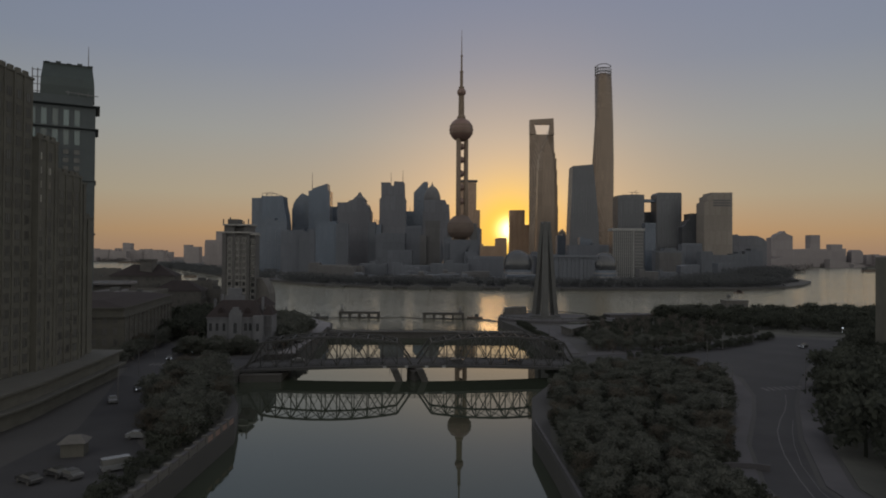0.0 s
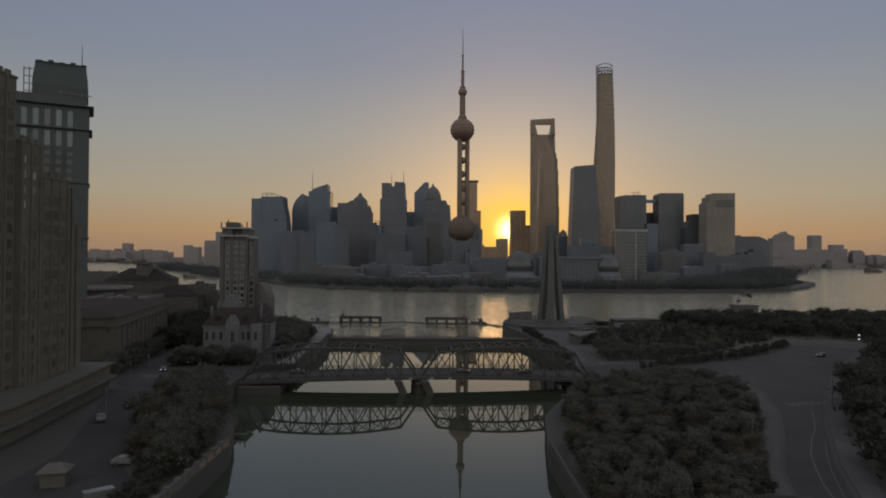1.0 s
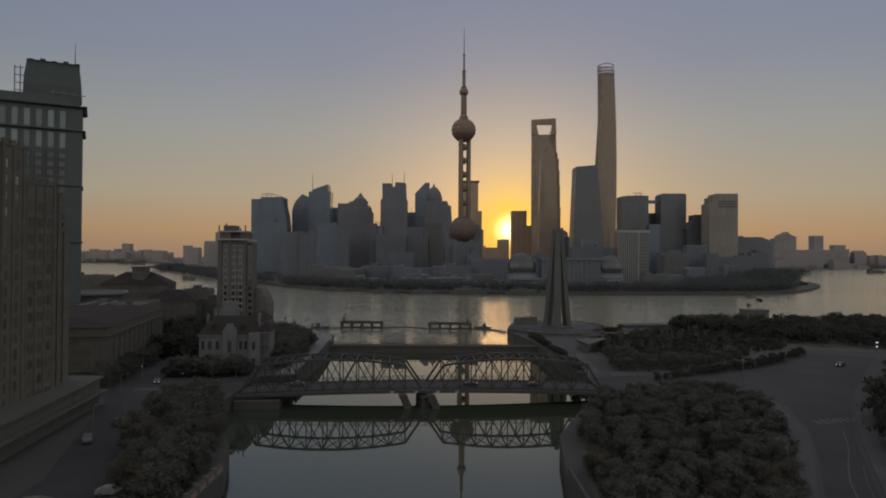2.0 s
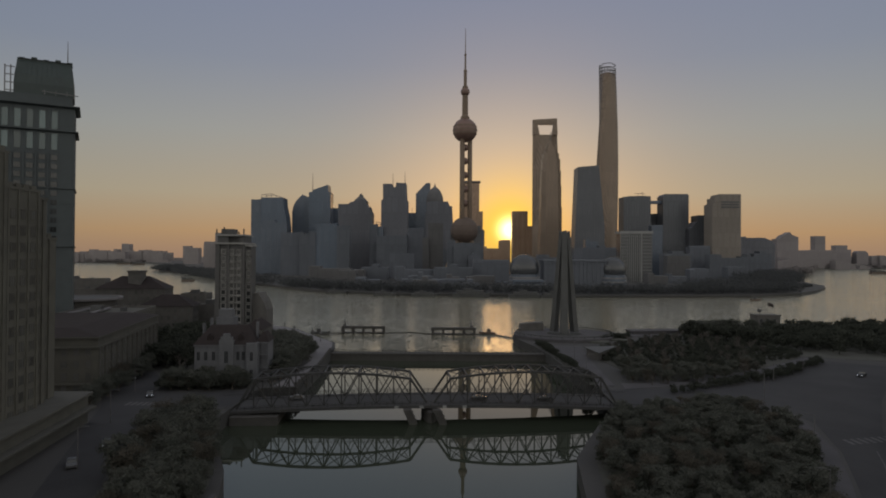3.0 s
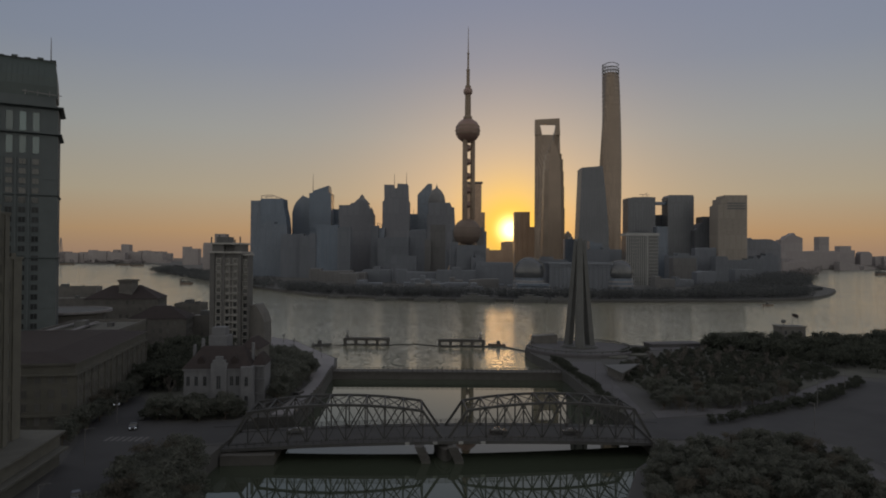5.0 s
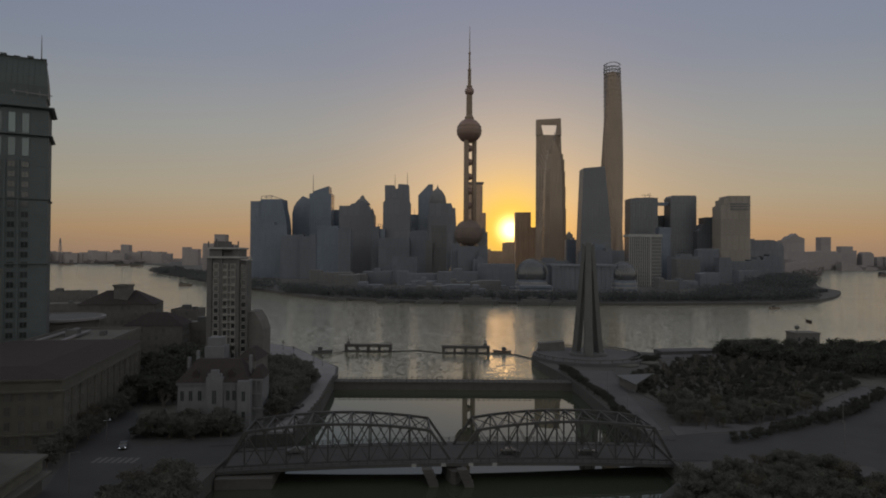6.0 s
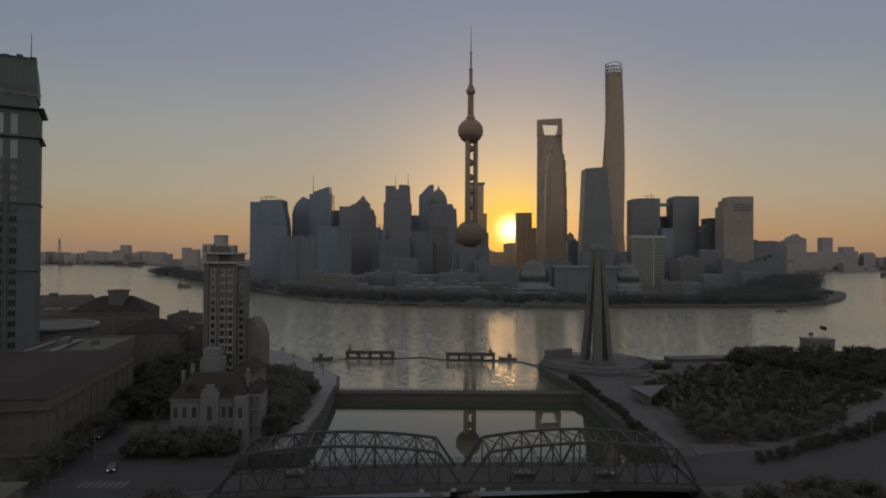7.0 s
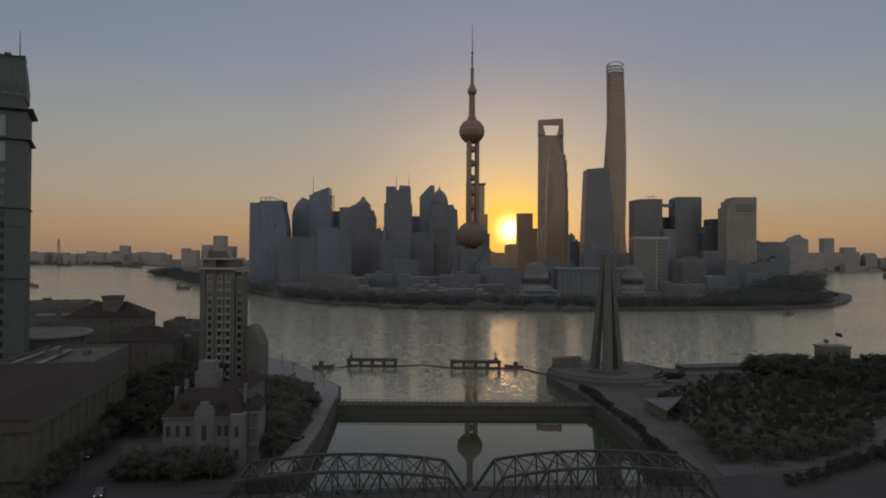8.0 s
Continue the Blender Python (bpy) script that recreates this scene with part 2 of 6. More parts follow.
def turned(bm, profile, n=24, cx=0.0, cy=0.0):
    """A lathe: profile rows of radius, height from the bottom up."""
    loft(bm, [[(x, y, z) for x, y in circle(max(r, 0.02), n, cx, cy)] for r, z in profile])


def ball(bm, x, y, z, r, n=32, m=16):
    turned(bm, [(r * math.sin(math.pi * i / m), z - r * math.cos(math.pi * i / m)) for i in range(m + 1)], n, x, y)


def bar(bm, a, b, w, h=None):
    """A square bar from a to b."""
    a, b, h = Vector(a), Vector(b), h or w
    d = (b - a).normalized()
    side_v = d.cross(Vector((0, 0, 1)))
    side_v = side_v.normalized() if side_v.length > 1e-4 else Vector((1, 0, 0))
    up_v = side_v.cross(d)
    loft(bm, [[p + side_v * (sx * w / 2) + up_v * (sy * h / 2) for sx, sy in ((-1, -1), (1, -1), (1, 1), (-1, 1))] for p in (a, b)])


def swept(bm, pts, w, h=None):
    """One continuous square bar along a line of points."""
    pts, h = [Vector(p) for p in pts], h or w
    rings = []
    for i, p in enumerate(pts):
        d = (pts[min(i + 1, len(pts) - 1)] - pts[max(i - 1, 0)]).normalized()
        s = d.cross(Vector((0, 0, 1))).normalized()
        u = s.cross(d)
        rings.append([p + s * (a * w / 2) + u * (b * h / 2) for a, b in ((-1, -1), (1, -1), (1, 1), (-1, 1))])
    loft(bm, rings)


def mesh_of(name, bm, material, smooth=False):
    bmesh.ops.recalc_face_normals(bm, faces=bm.faces)
    me = bpy.data.meshes.new(name)
    bm.to_mesh(me)
    bm.free()
    me.materials.append(material)
    if smooth:
        me.shade_smooth()
    return me


def part(name, bm, material, parent, label="", smooth=False, kind=""):
    ob = new(name, mesh_of(name, bm, material, smooth))
    ob.parent = parent
    return tagged(ob, label, kind=kind)


def piece(name, me, parent, m):
    ob = new(name, me)
    ob.parent = parent
    ob.matrix_basis = m
    return ob


def thing(name, m, label, category, group=""):
    ob = new(name)
    ob.matrix_world = m
    ob.empty_display_size = 0.1
    return tagged(ob, label, category, group)


def solid(name, bm, material, label, category, kind="", group=""):
    return tagged(new(name, mesh_of(name, bm, material)), label, category, group, kind)


# ---- water and land ----
bm = bmesh.new()
bmesh.ops.create_grid(bm, x_segments=8, y_segments=8, size=9000)
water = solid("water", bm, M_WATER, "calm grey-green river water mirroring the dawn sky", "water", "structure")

QUAY = 4.0


def land(name, pts, z0, z1, material, label, category):
    bm = bmesh.new()
    prism(bm, pts, z0, z1)
    return solid(name, bm, material, label, category, "structure")


# north bank of the creek, then the quay that rounds into the river
NORTH = [(-43, -120), (-42.5, 60), (-42.5, 135), (-47, 152), (-58, 178), (-62, 192), (-62, 229), (-51, 231), (-50.5, 250), (-51, 272), (-53, 300), (-53.5, 318), (-56, 336), (-66, 353),
         (-88, 395), (-110, 415), (-170, 470), (-420, 720), (-1000, 1260), (-1900, 2050), (-4200, 3400), (-4200, -120)]
land("ground_north", NORTH, -3, QUAY, M_CITY, "paved quay and streets on the north bank", "ground")
SOUTH = [(19.7, -120), (19.7, 60), (19.7, 112), (19.0, 135), (22.4, 161), (33, 187), (43, 200), (44, 236), (41, 262), (40, 300), (37, 330), (33, 352), (32, 372), (38, 392), (52, 401), (75, 398),
         (92, 385), (100, 384), (150, 412), (250, 428), (500, 440), (1200, 430), (4200, 300), (4200, -120)]
land("ground_south", SOUTH, -3, QUAY, M_CITY, "paved embankment and streets on the south bank", "ground")
EAST = [(-160, 826), (-54, 770), (70, 760), (140, 752), (245, 766), (352, 782), (440, 835), (500, 905), (545, 970), (572, 1010), (600, 1060), (640, 1180), (760, 1420), (935, 1760),
        (1260, 2317), (1700, 3050), (2100, 3120), (4600, 3300), (4600, 4950), (-4600, 4950), (-4600, 3300), (-1780, 3300), (-1500, 3300), (-1160, 2800), (-900, 2150), (-790, 1830), (-770, 1790), (-593, 1529), (-421, 1218), (-222, 915)]
land("ground_east", EAST, -3, 3.0, M_CITY, "low riverside land under the skyline", "ground")

# ---- the steel truss bridge ----
BRIDGE = pose(-8.9, 214.0, 0, 0, 0, 4.0)
SPAN, PANELS, HALF = 52.1, 11, 5.9


def chord_z(i):
    """Height of the upper chord at node i of a span."""
    u = (i - PANELS / 2) / (PANELS / 2 - 1)
    return 12.9 - 1.7 * u * u


def deck_z(x):
    return 4.5 - 0.00042 * x * x


bridge = thing("truss_bridge", BRIDGE, "grey riveted steel truss bridge with two arched spans", "bridge")
step = SPAN / PANELS
for side in (-1, 1):
    x0 = side * 0.8
    for y in (-HALF, HALF):
        top = [(x0 + side * step * i, y, chord_z(i)) for i in range(1, PANELS)]
        low = [(x0 + side * step * i, y, deck_z(side * step * i) - 0.2) for i in range(PANELS + 1)]
        bm = bmesh.new()
        swept(bm, top, 0.55, 0.6)
        part("upper_chord", bm, M_STEEL, bridge)
        bm = bmesh.new()
        swept(bm, low, 0.5, 0.7)
        part("lower_chord", bm, M_STEEL, bridge)
        for a, b in ((low[0], top[0]), (low[-1], top[-1])):
            bm = bmesh.new()
            bar(bm, a, b, 0.55, 0.6)
            part("end_post", bm, M_STEEL, bridge)
        for i in range(1, PANELS):
            bm = bmesh.new()
            bar(bm, low[i], top[i - 1], 0.32)
            part("vertical_post", bm, M_STEEL, bridge)
        for i in range(1, PANELS - 1):
            a, b = (low[i], top[i]) if i % 2 else (top[i - 1], low[i + 1])
            c, d = (top[i - 1], low[i + 1]) if i % 2 else (low[i], top[i])
            bm = bmesh.new()
            bar(bm, a, b, 0.3)
            part("diagonal", bm, M_STEEL, bridge)
            bm = bmesh.new()
            bar(bm, c, d, 0.16)
            part("tie_rod", bm, M_STEEL, bridge)
    for i in range(1, PANELS):
        x, z = x0 + side * step * i, chord_z(i)
        bm = bmesh.new()
        bar(bm, (x, -HALF, z), (x, HALF, z), 0.3, 0.4)
        part("cross_strut", bm, M_STEEL, bridge)
        if i < PANELS - 1:
            x2, z2 = x0 + side * step * (i + 1), chord_z(i + 1)
            for ya in (-HALF, HALF):
                bm = bmesh.new()
                bar(bm, (x, ya, z), (x2, -ya, z2), 0.18)
                part("wind_brace", bm, M_STEEL, bridge)
# roadway between the trusses, footways outside them
bm = bmesh.new()
cuts = [-60 + 4 * k for k in range(31)]
loft(bm, [[(x, -HALF - 3.0, deck_z(x) - 0.75), (x, HALF + 2.6, deck_z(x) - 0.75), (x, HALF + 2.6, deck_z(x)), (x, -HALF - 3.0, deck_z(x))] for x in cuts])
part("deck", bm, M_DECK, bridge, "asphalt roadway with footways")
for y in (-HALF - 2.9, HALF + 2.5):
    for lift in (0.35, 0.75, 1.1):
        bm = bmesh.new()
        swept(bm, [(x, y, deck_z(x) + lift) for x in cuts], 0.08)
        part("rail", bm, M_STEEL, bridge)
    post = bmesh.new()
    box(post, -0.07, -0.07, 0, 0.07, 0.07, 1.2)
    me = mesh_of("rail_post", post, M_STEEL)
    for k in range(53):
        x = -52 + 2 * k
        piece("rail_post", me, bridge, pose(x, y, deck_z(x)))
bm = bmesh.new()
loft(bm, [[(x * k, y * q, z) for x, y in circle(1.0, 16)] for z, k, q in ((-3, 2.6, 10.5), (2.0, 2.2, 10.0), (2.2, 2.5, 10.4), (2.9, 2.5, 10.4), (3.2, 1.6, 8.0), (4.0, 1.6, 8.0))])
part("pier", bm, M_PIER, bridge, "dark stone river pier")

for x in (-9.4, -2.6, 3.7, 9.2):
    bm = bmesh.new()
    box(bm, x - 0.55, -HALF - 3.12, deck_z(x) - 0.72, x + 0.55, -HALF - 3.02, deck_z(x) - 0.02)
    part("clearance_board", bm, M_WHITE, bridge, "small pale clearance board")
bm = bmesh.new()
box(bm, -53.5, -11, -3, -41, 11.5, 2.3)
part("abutment", bm, M_PIER, bridge, "dark stone bridge abutment")

# ---- flood gate across the creek mouth ----
gate = thing("flood_gate", pose(-8.2, 311, 0, 0, 0, 0.4), "long low dark steel flood gate across the creek", "flood gate")
bm = bmesh.new()
box(bm, -48, -2.5, -2, 48, 2.5, 3.1)
box(bm, -48, -2.9, 2.6, 48, 2.9, 3.2)
part("gate_leaf", bm, M_PIER, gate)
post = bmesh.new()
box(post, -0.12, -0.12, 3.2, 0.12, 0.12, 4.1)
me = mesh_of("gate_post", post, M_STEEL)
for k in range(48):
    for y in (-2.6, 2.6):
        piece("gate_post", me, gate, pose(-47 + 2 * k, y, 0))
for y in (-2.6, 2.6):
    bm = bmesh.new()
    box(bm, -47, y - 0.05, 3.75, 47, y + 0.05, 3.85)
    part("gate_rail", bm, M_STEEL, gate)

# ---- towers of the far bank ----
EASTZ = 3.0


def spans_at(poly, z):
    """Where the level z runs inside an elevation."""
    hits = []
    for (xa, za), (xb, zb) in zip(poly, poly[1:] + poly[:1]):
        if (za > z) != (zb > z):
            hits.append(xa + (xb - xa) * (z - za) / (zb - za))
    hits.sort()
    return list(zip(hits[::2], hits[1::2]))


def height_at(poly, x):
    best = 0.0
    for (xa, za), (xb, zb) in zip(poly, poly[1:] + poly[:1]):
        if min(xa, xb) <= x <= max(xa, xb) and abs(xa - xb) > 1e-6:
            best = max(best, za + (zb - za) * (x - xa) / (xb - xa))
    return best


def elevation_block(t, outline, depth, material, y0=0.0, floor=7.6, fin=6.0, name="block", label=""):
    """A block with the given front outline, with floor edges and upright fins standing proud of its front."""
    poly = [(outline[0][0], 0.0)] + outline + [(outline[-1][0], 0.0)]
    bm = bmesh.new()
    a = [bm.verts.new((x, y0, z)) for x, z in poly]
    b = [bm.verts.new((x, y0 + depth, z)) for x, z in poly]
    n = len(poly)
    bm.faces.new(a)
    bm.faces.new(b[::-1])
    for i in range(n):
        bm.faces.new((a[i], b[i], b[(i + 1) % n], a[(i + 1) % n]))
    part(name, bm, material, t, label)
    top = max(z for _, z in poly)
    bm = bmesh.new()
    z = floor
    while floor and z < top - 1.5:
        for xa, xb in spans_at(poly, z):
            if xb - xa > 2:
                box(bm, xa - 0.35, y0 - 0.45, z, xb + 0.35, y0 + depth + 0.4, z + 0.9)
        z += floor
    if bm.verts:
        part("floor_relief", bm, material, t, kind="stuff")
    else:
        bm.free()
    bm = bmesh.new()
    x = outline[0][0] + fin * 0.5
    while fin and x < outline[-1][0]:
        h = height_at(poly, x)
        if h > 6:
            box(bm, x - 0.3, y0 - 0.9, 0, x + 0.3, y0 + 0.2, h - 1.5)
        x += fin
    if bm.verts:
        part("facade_relief", bm, material, t, kind="stuff")
    else:
        bm.free()


def high_rise(x, y, label, outline, depth, material, name="office_tower", group="skyline towers", turn=0.0, **more):
    t = thing(name, pose(x, y, EASTZ, 0, 0, turn), label, "tower", group)
    elevation_block(t, outline, depth, material, **more)
    return t


def mast(t, x, y, z0, z1, r=0.5, name="mast"):
    bm = bmesh.new()
    turned(bm, [(r, z0), (r * 0.8, (z0 + z1) / 2), (r * 0.4, z1)], 8, x, y)
    part(name, bm, M_DARKSTEEL, t)


M_DARKSTEEL = plain("dark_steel", (0.06, 0.06, 0.065), (0.11, 0.11, 0.115), 0.5, 0.55, 0.3)
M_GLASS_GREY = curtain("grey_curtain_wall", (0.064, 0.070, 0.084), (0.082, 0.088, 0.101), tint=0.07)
# warm haze near the sun is put into this glass colour
M_CROWN_GLASS = curtain("haze_warmed_glass", (0.128, 0.096, 0.074), (0.146, 0.113, 0.087), (2.4, 4.2), 0.1, 0.25, 0.06, 0.35)
# brown of this glass also carries the glare round the sun
M_BRONZE_GLARE = curtain("bronze_glare_glass", (0.214, 0.141, 0.095), (0.252, 0.175, 0.124), (2.6, 4.0), 0.12, 0.2)

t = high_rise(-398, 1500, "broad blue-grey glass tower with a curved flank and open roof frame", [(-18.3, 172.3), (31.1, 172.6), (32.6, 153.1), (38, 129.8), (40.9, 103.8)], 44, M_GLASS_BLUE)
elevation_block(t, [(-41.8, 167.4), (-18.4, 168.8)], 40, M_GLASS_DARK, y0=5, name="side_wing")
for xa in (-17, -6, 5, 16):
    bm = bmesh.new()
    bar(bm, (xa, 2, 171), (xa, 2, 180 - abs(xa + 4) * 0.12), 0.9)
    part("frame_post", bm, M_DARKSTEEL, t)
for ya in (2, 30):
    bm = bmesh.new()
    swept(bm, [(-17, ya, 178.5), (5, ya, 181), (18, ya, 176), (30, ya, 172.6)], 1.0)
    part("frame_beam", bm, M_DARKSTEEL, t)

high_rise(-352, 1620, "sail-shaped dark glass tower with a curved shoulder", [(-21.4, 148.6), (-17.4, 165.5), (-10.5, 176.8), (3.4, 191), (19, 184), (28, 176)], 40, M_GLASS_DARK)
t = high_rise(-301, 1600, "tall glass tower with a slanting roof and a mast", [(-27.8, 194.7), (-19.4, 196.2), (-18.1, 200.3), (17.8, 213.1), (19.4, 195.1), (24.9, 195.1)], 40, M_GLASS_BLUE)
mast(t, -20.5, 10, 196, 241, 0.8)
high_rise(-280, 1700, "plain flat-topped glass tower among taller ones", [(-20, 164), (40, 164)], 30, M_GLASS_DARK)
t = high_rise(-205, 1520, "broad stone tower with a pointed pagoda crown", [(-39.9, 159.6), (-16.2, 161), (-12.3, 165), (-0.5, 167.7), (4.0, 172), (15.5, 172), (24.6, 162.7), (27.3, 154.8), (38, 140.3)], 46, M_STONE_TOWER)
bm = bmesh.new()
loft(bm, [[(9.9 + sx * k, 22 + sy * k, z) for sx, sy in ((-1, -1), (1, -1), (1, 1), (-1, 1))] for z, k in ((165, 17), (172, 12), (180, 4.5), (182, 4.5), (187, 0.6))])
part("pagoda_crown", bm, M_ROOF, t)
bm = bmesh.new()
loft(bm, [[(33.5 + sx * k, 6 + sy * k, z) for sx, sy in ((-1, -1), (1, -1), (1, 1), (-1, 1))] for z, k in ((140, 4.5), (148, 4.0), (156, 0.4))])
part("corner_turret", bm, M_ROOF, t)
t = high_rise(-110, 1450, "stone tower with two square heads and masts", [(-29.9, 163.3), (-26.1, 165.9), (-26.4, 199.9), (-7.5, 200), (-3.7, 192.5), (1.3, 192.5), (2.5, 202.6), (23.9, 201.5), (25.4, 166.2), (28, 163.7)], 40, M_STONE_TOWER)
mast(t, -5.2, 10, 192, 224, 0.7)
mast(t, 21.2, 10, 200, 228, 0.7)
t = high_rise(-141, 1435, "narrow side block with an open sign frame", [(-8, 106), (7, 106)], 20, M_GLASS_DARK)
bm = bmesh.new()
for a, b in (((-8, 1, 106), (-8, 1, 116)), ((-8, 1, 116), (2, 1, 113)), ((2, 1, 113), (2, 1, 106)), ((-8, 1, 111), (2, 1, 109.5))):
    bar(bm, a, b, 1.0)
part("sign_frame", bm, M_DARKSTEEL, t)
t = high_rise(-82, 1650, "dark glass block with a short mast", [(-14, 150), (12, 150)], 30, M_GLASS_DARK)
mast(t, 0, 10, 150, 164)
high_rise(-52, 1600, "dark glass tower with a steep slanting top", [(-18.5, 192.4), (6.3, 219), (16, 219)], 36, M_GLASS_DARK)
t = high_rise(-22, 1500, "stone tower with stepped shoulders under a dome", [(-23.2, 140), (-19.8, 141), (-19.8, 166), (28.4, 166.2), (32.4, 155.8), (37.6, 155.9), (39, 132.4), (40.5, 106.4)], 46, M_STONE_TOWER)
bm = bmesh.new()
turned(bm, [(19.5, 160), (19.5, 172), (18.6, 177), (16.5, 184), (12.5, 192), (7, 198), (3.2, 200), (2.4, 203), (0.8, 206), (0.3, 210)], 28, -1.8, 20)
part("dome", bm, M_ROOF, t, "dark ribbed dome with a finial", True)
t = high_rise(80, 1750, "slim bronze glass tower with an overhanging roof", [(-36, 236), (11, 236)], 24, M_BRONZE_GLARE)
bm = bmesh.new()
box(bm, -36.5, -2, 238, 14, 26, 242)
part("roof_slab", bm, M_ROOF, t)
high_rise(104, 1900, "low bronze glass side tower", [(-7, 172), (6, 172)], 20, M_BRONZE_GLARE)
high_rise(112, 1930, "low plain bronze glass block", [(-5, 119), (5, 119)], 20, M_BRONZE_GLARE)
high_rise(274, 2300, "square glass tower browned by sun glare, with a lower side wing", [(-34.8, 201.5), (17.1, 201.9), (17.4, 150), (33.3, 150.1)], 44, M_BRONZE_GLARE)
high_rise(423, 2300, "distant stone tower with a rounded top", [(-16, 112), (-10, 112), (-8, 126), (-2, 130), (2, 136), (6, 130), (12, 126), (14, 112), (18, 112)], 30, M_TAN_TOWER)
high_rise(327, 1500, "tapered blue glass tower with faceted flanks", [(-33.9, 69.4), (-26.9, 246.5), (19.9, 250.7), (25.4, 199.9), (33.6, 108.9), (33.7, 69.9)], 46, M_GLASS_GREY)
t = high_rise(441, 1521, "broad glass tower with a roof crane", [(-31.5, 181.5), (1.4, 184), (17.3, 184), (30.5, 183.2)], 44, M_GLASS_GREY)
bm = bmesh.new()
for a, b in (((4, 8, 184), (4, 8, 191)), ((14, 8, 184), (14, 8, 190)), ((-4, 8, 190), (20, 8, 189)), ((9, 8, 190), (16, 8, 194))):
    bar(bm, a, b, 0.9)
part("roof_crane", bm, M_DARKSTEEL, t)
t = high_rise(530, 1521, "glass tower joined to its neighbour by a high bridge", [(-29.5, 183.5), (-25.5, 188.8), (26, 189.1), (28.6, 186.5)], 44, M_GLASS_GREY)
bm = bmesh.new()
box(bm, -58.5, 12, 167, -29.6, 24, 174)
part("sky_bridge", bm, M_GLASS_DARK, t)
high_rise(498, 1575, "lower dark glass block between two towers", [(-20, 146), (20, 148)], 30, M_GLASS_GREY)
t = high_rise(582, 1500, "dark tower with a stepped rounded top", [(-29.5, 107.6), (-21.7, 112.9), (-16.5, 122), (-11.3, 124.7), (-11.3, 139), (16, 139.2), (18.6, 126.2), (29.1, 117.2)], 40, M_GLASS_GREY)
t = high_rise(604, 1425, "tan office slab with a dark sign band", [(-31.2, 158.8), (-25, 160.1), (-25, 172.4), (-17.6, 173.7), (-16.4, 179.9), (30.6, 180.3)], 44, M_TAN_TOWER)
for z in (150, 155.5, 161):
    bm = bmesh.new()
    box(bm, -12, -1.6, z, 26, -0.4, z + 3.2)
    part("sign_band", bm, M_DARKSTEEL, t)
high_rise(755, 1600, "long low stone block with an uneven roofline", [(-42.4, 93.9), (-29.9, 95.3), (-25.7, 91.2), (4.8, 92.8), (18.7, 91.5), (32.6, 86.1), (42.3, 77.8)], 40, M_STONE_TOWER)

# two needles of the financial district
t = thing("skyscraper", pose(327, 2136, EASTZ), "very tall glass skyscraper with a trapezoid opening at the top", "tower")
bm = bmesh.new()
loft(bm, [[(-a, 0, z), (-a * 0.35, -d, z), (b * 0.35, -d, z), (b, 0, z), (b * 0.35, d, z), (-a * 0.35, d, z)] for z, a, b, d in ((0, 43, 46, 38), (130, 43, 45, 32), (325, 43, 41, 20), (437, 43, 37, 9))])
part("shaft", bm, M_CROWN_GLASS, t)
for pts in (((-43, 437), (-20.6, 437), (-28.2, 471), (-43, 471)), ((18.4, 437), (37, 437), (35.5, 471), (23.8, 471)), ((-43, 471), (35.5, 471), (34.8, 490.5), (-43, 485.5))):
    bm = bmesh.new()
    loft(bm, [[(x, y, z) for x, z in pts] for y in (-8, 8)])
    part("head_frame", bm, M_CROWN_GLASS, t)
bm = bmesh.new()
for z in range(12, 434, 9):
    k = z / 437
    d = 38 - 29 * k + 0.5
    a, b = 43.4, 46 - 9 * k + 0.4
    loft(bm, [[(-a, 0, q), (-a * 0.35, -d, q), (b * 0.35, -d, q), (b, 0, q), (b * 0.35, d, q), (-a * 0.35, d, q)] for q in (z, z + 0.9)])
part("floor_relief", bm, M_CROWN_GLASS, t, kind="stuff")

t = thing("skyscraper", pose(318, 1987, EASTZ), "tall skyscraper of stepped tiers rising to a spire", "tower")
z = 0.0
for w, h in ((66, 110), (63, 190), (60, 255), (57, 300), (53, 335), (46, 352), (36, 366), (25, 378), (14, 392)):
    bm = bmesh.new()
    prism(bm, [(sx * w / 2 * p, sy * w / 2 * q) for sx, sy, p, q in ((-1, -1, 0.6, 1), (1, -1, 0.6, 1), (1, -1, 1, 0.6), (1, 1, 1, 0.6), (1, 1, 0.6, 1), (-1, 1, 0.6, 1), (-1, 1, 1, 0.6), (-1, -1, 1, 0.6))], z, h)
    part("tier", bm, M_CROWN_GLASS, t)
    z = h
mast(t, 0, 0, 392, 418, 1.4, "spire")

t = thing("skyscraper", pose(494, 2010, EASTZ), "tallest glass skyscraper, rounded and twisting as it rises", "tower")


def twist_ring(z, grow=0.0):
    k = z / 630
    r = 41 - 18 * k ** 0.8 + grow
    turn = radians(120 * k + 20)
    return [((r * (1 + 0.13 * math.cos(3 * a))) * math.cos(a + turn), (r * (1 + 0.13 * math.cos(3 * a))) * math.sin(a + turn), z) for a in (2 * math.pi * i / 36 for i in range(36))]


bm = bmesh.new()
loft(bm, [twist_ring(z) for z in range(0, 601, 20)])
part("shaft", bm, M_CROWN_GLASS, t, "", True)
bm = bmesh.new()
for z in range(14, 600, 14):
    loft(bm, [twist_ring(z, 0.6), twist_ring(z + 1.6, 0.6)])
part("floor_relief", bm, M_CROWN_GLASS, t, kind="stuff")
for i in range(0, 36, 2):
    a, b = twist_ring(598)[i], twist_ring(630)[i]
    bm = bmesh.new()
    bar(bm, a, (b[0], b[1], 622 + 8 * math.cos(i / 36 * 2 * math.pi)), 1.1)
    part("crown_fin", bm, M_DARKSTEEL, t)
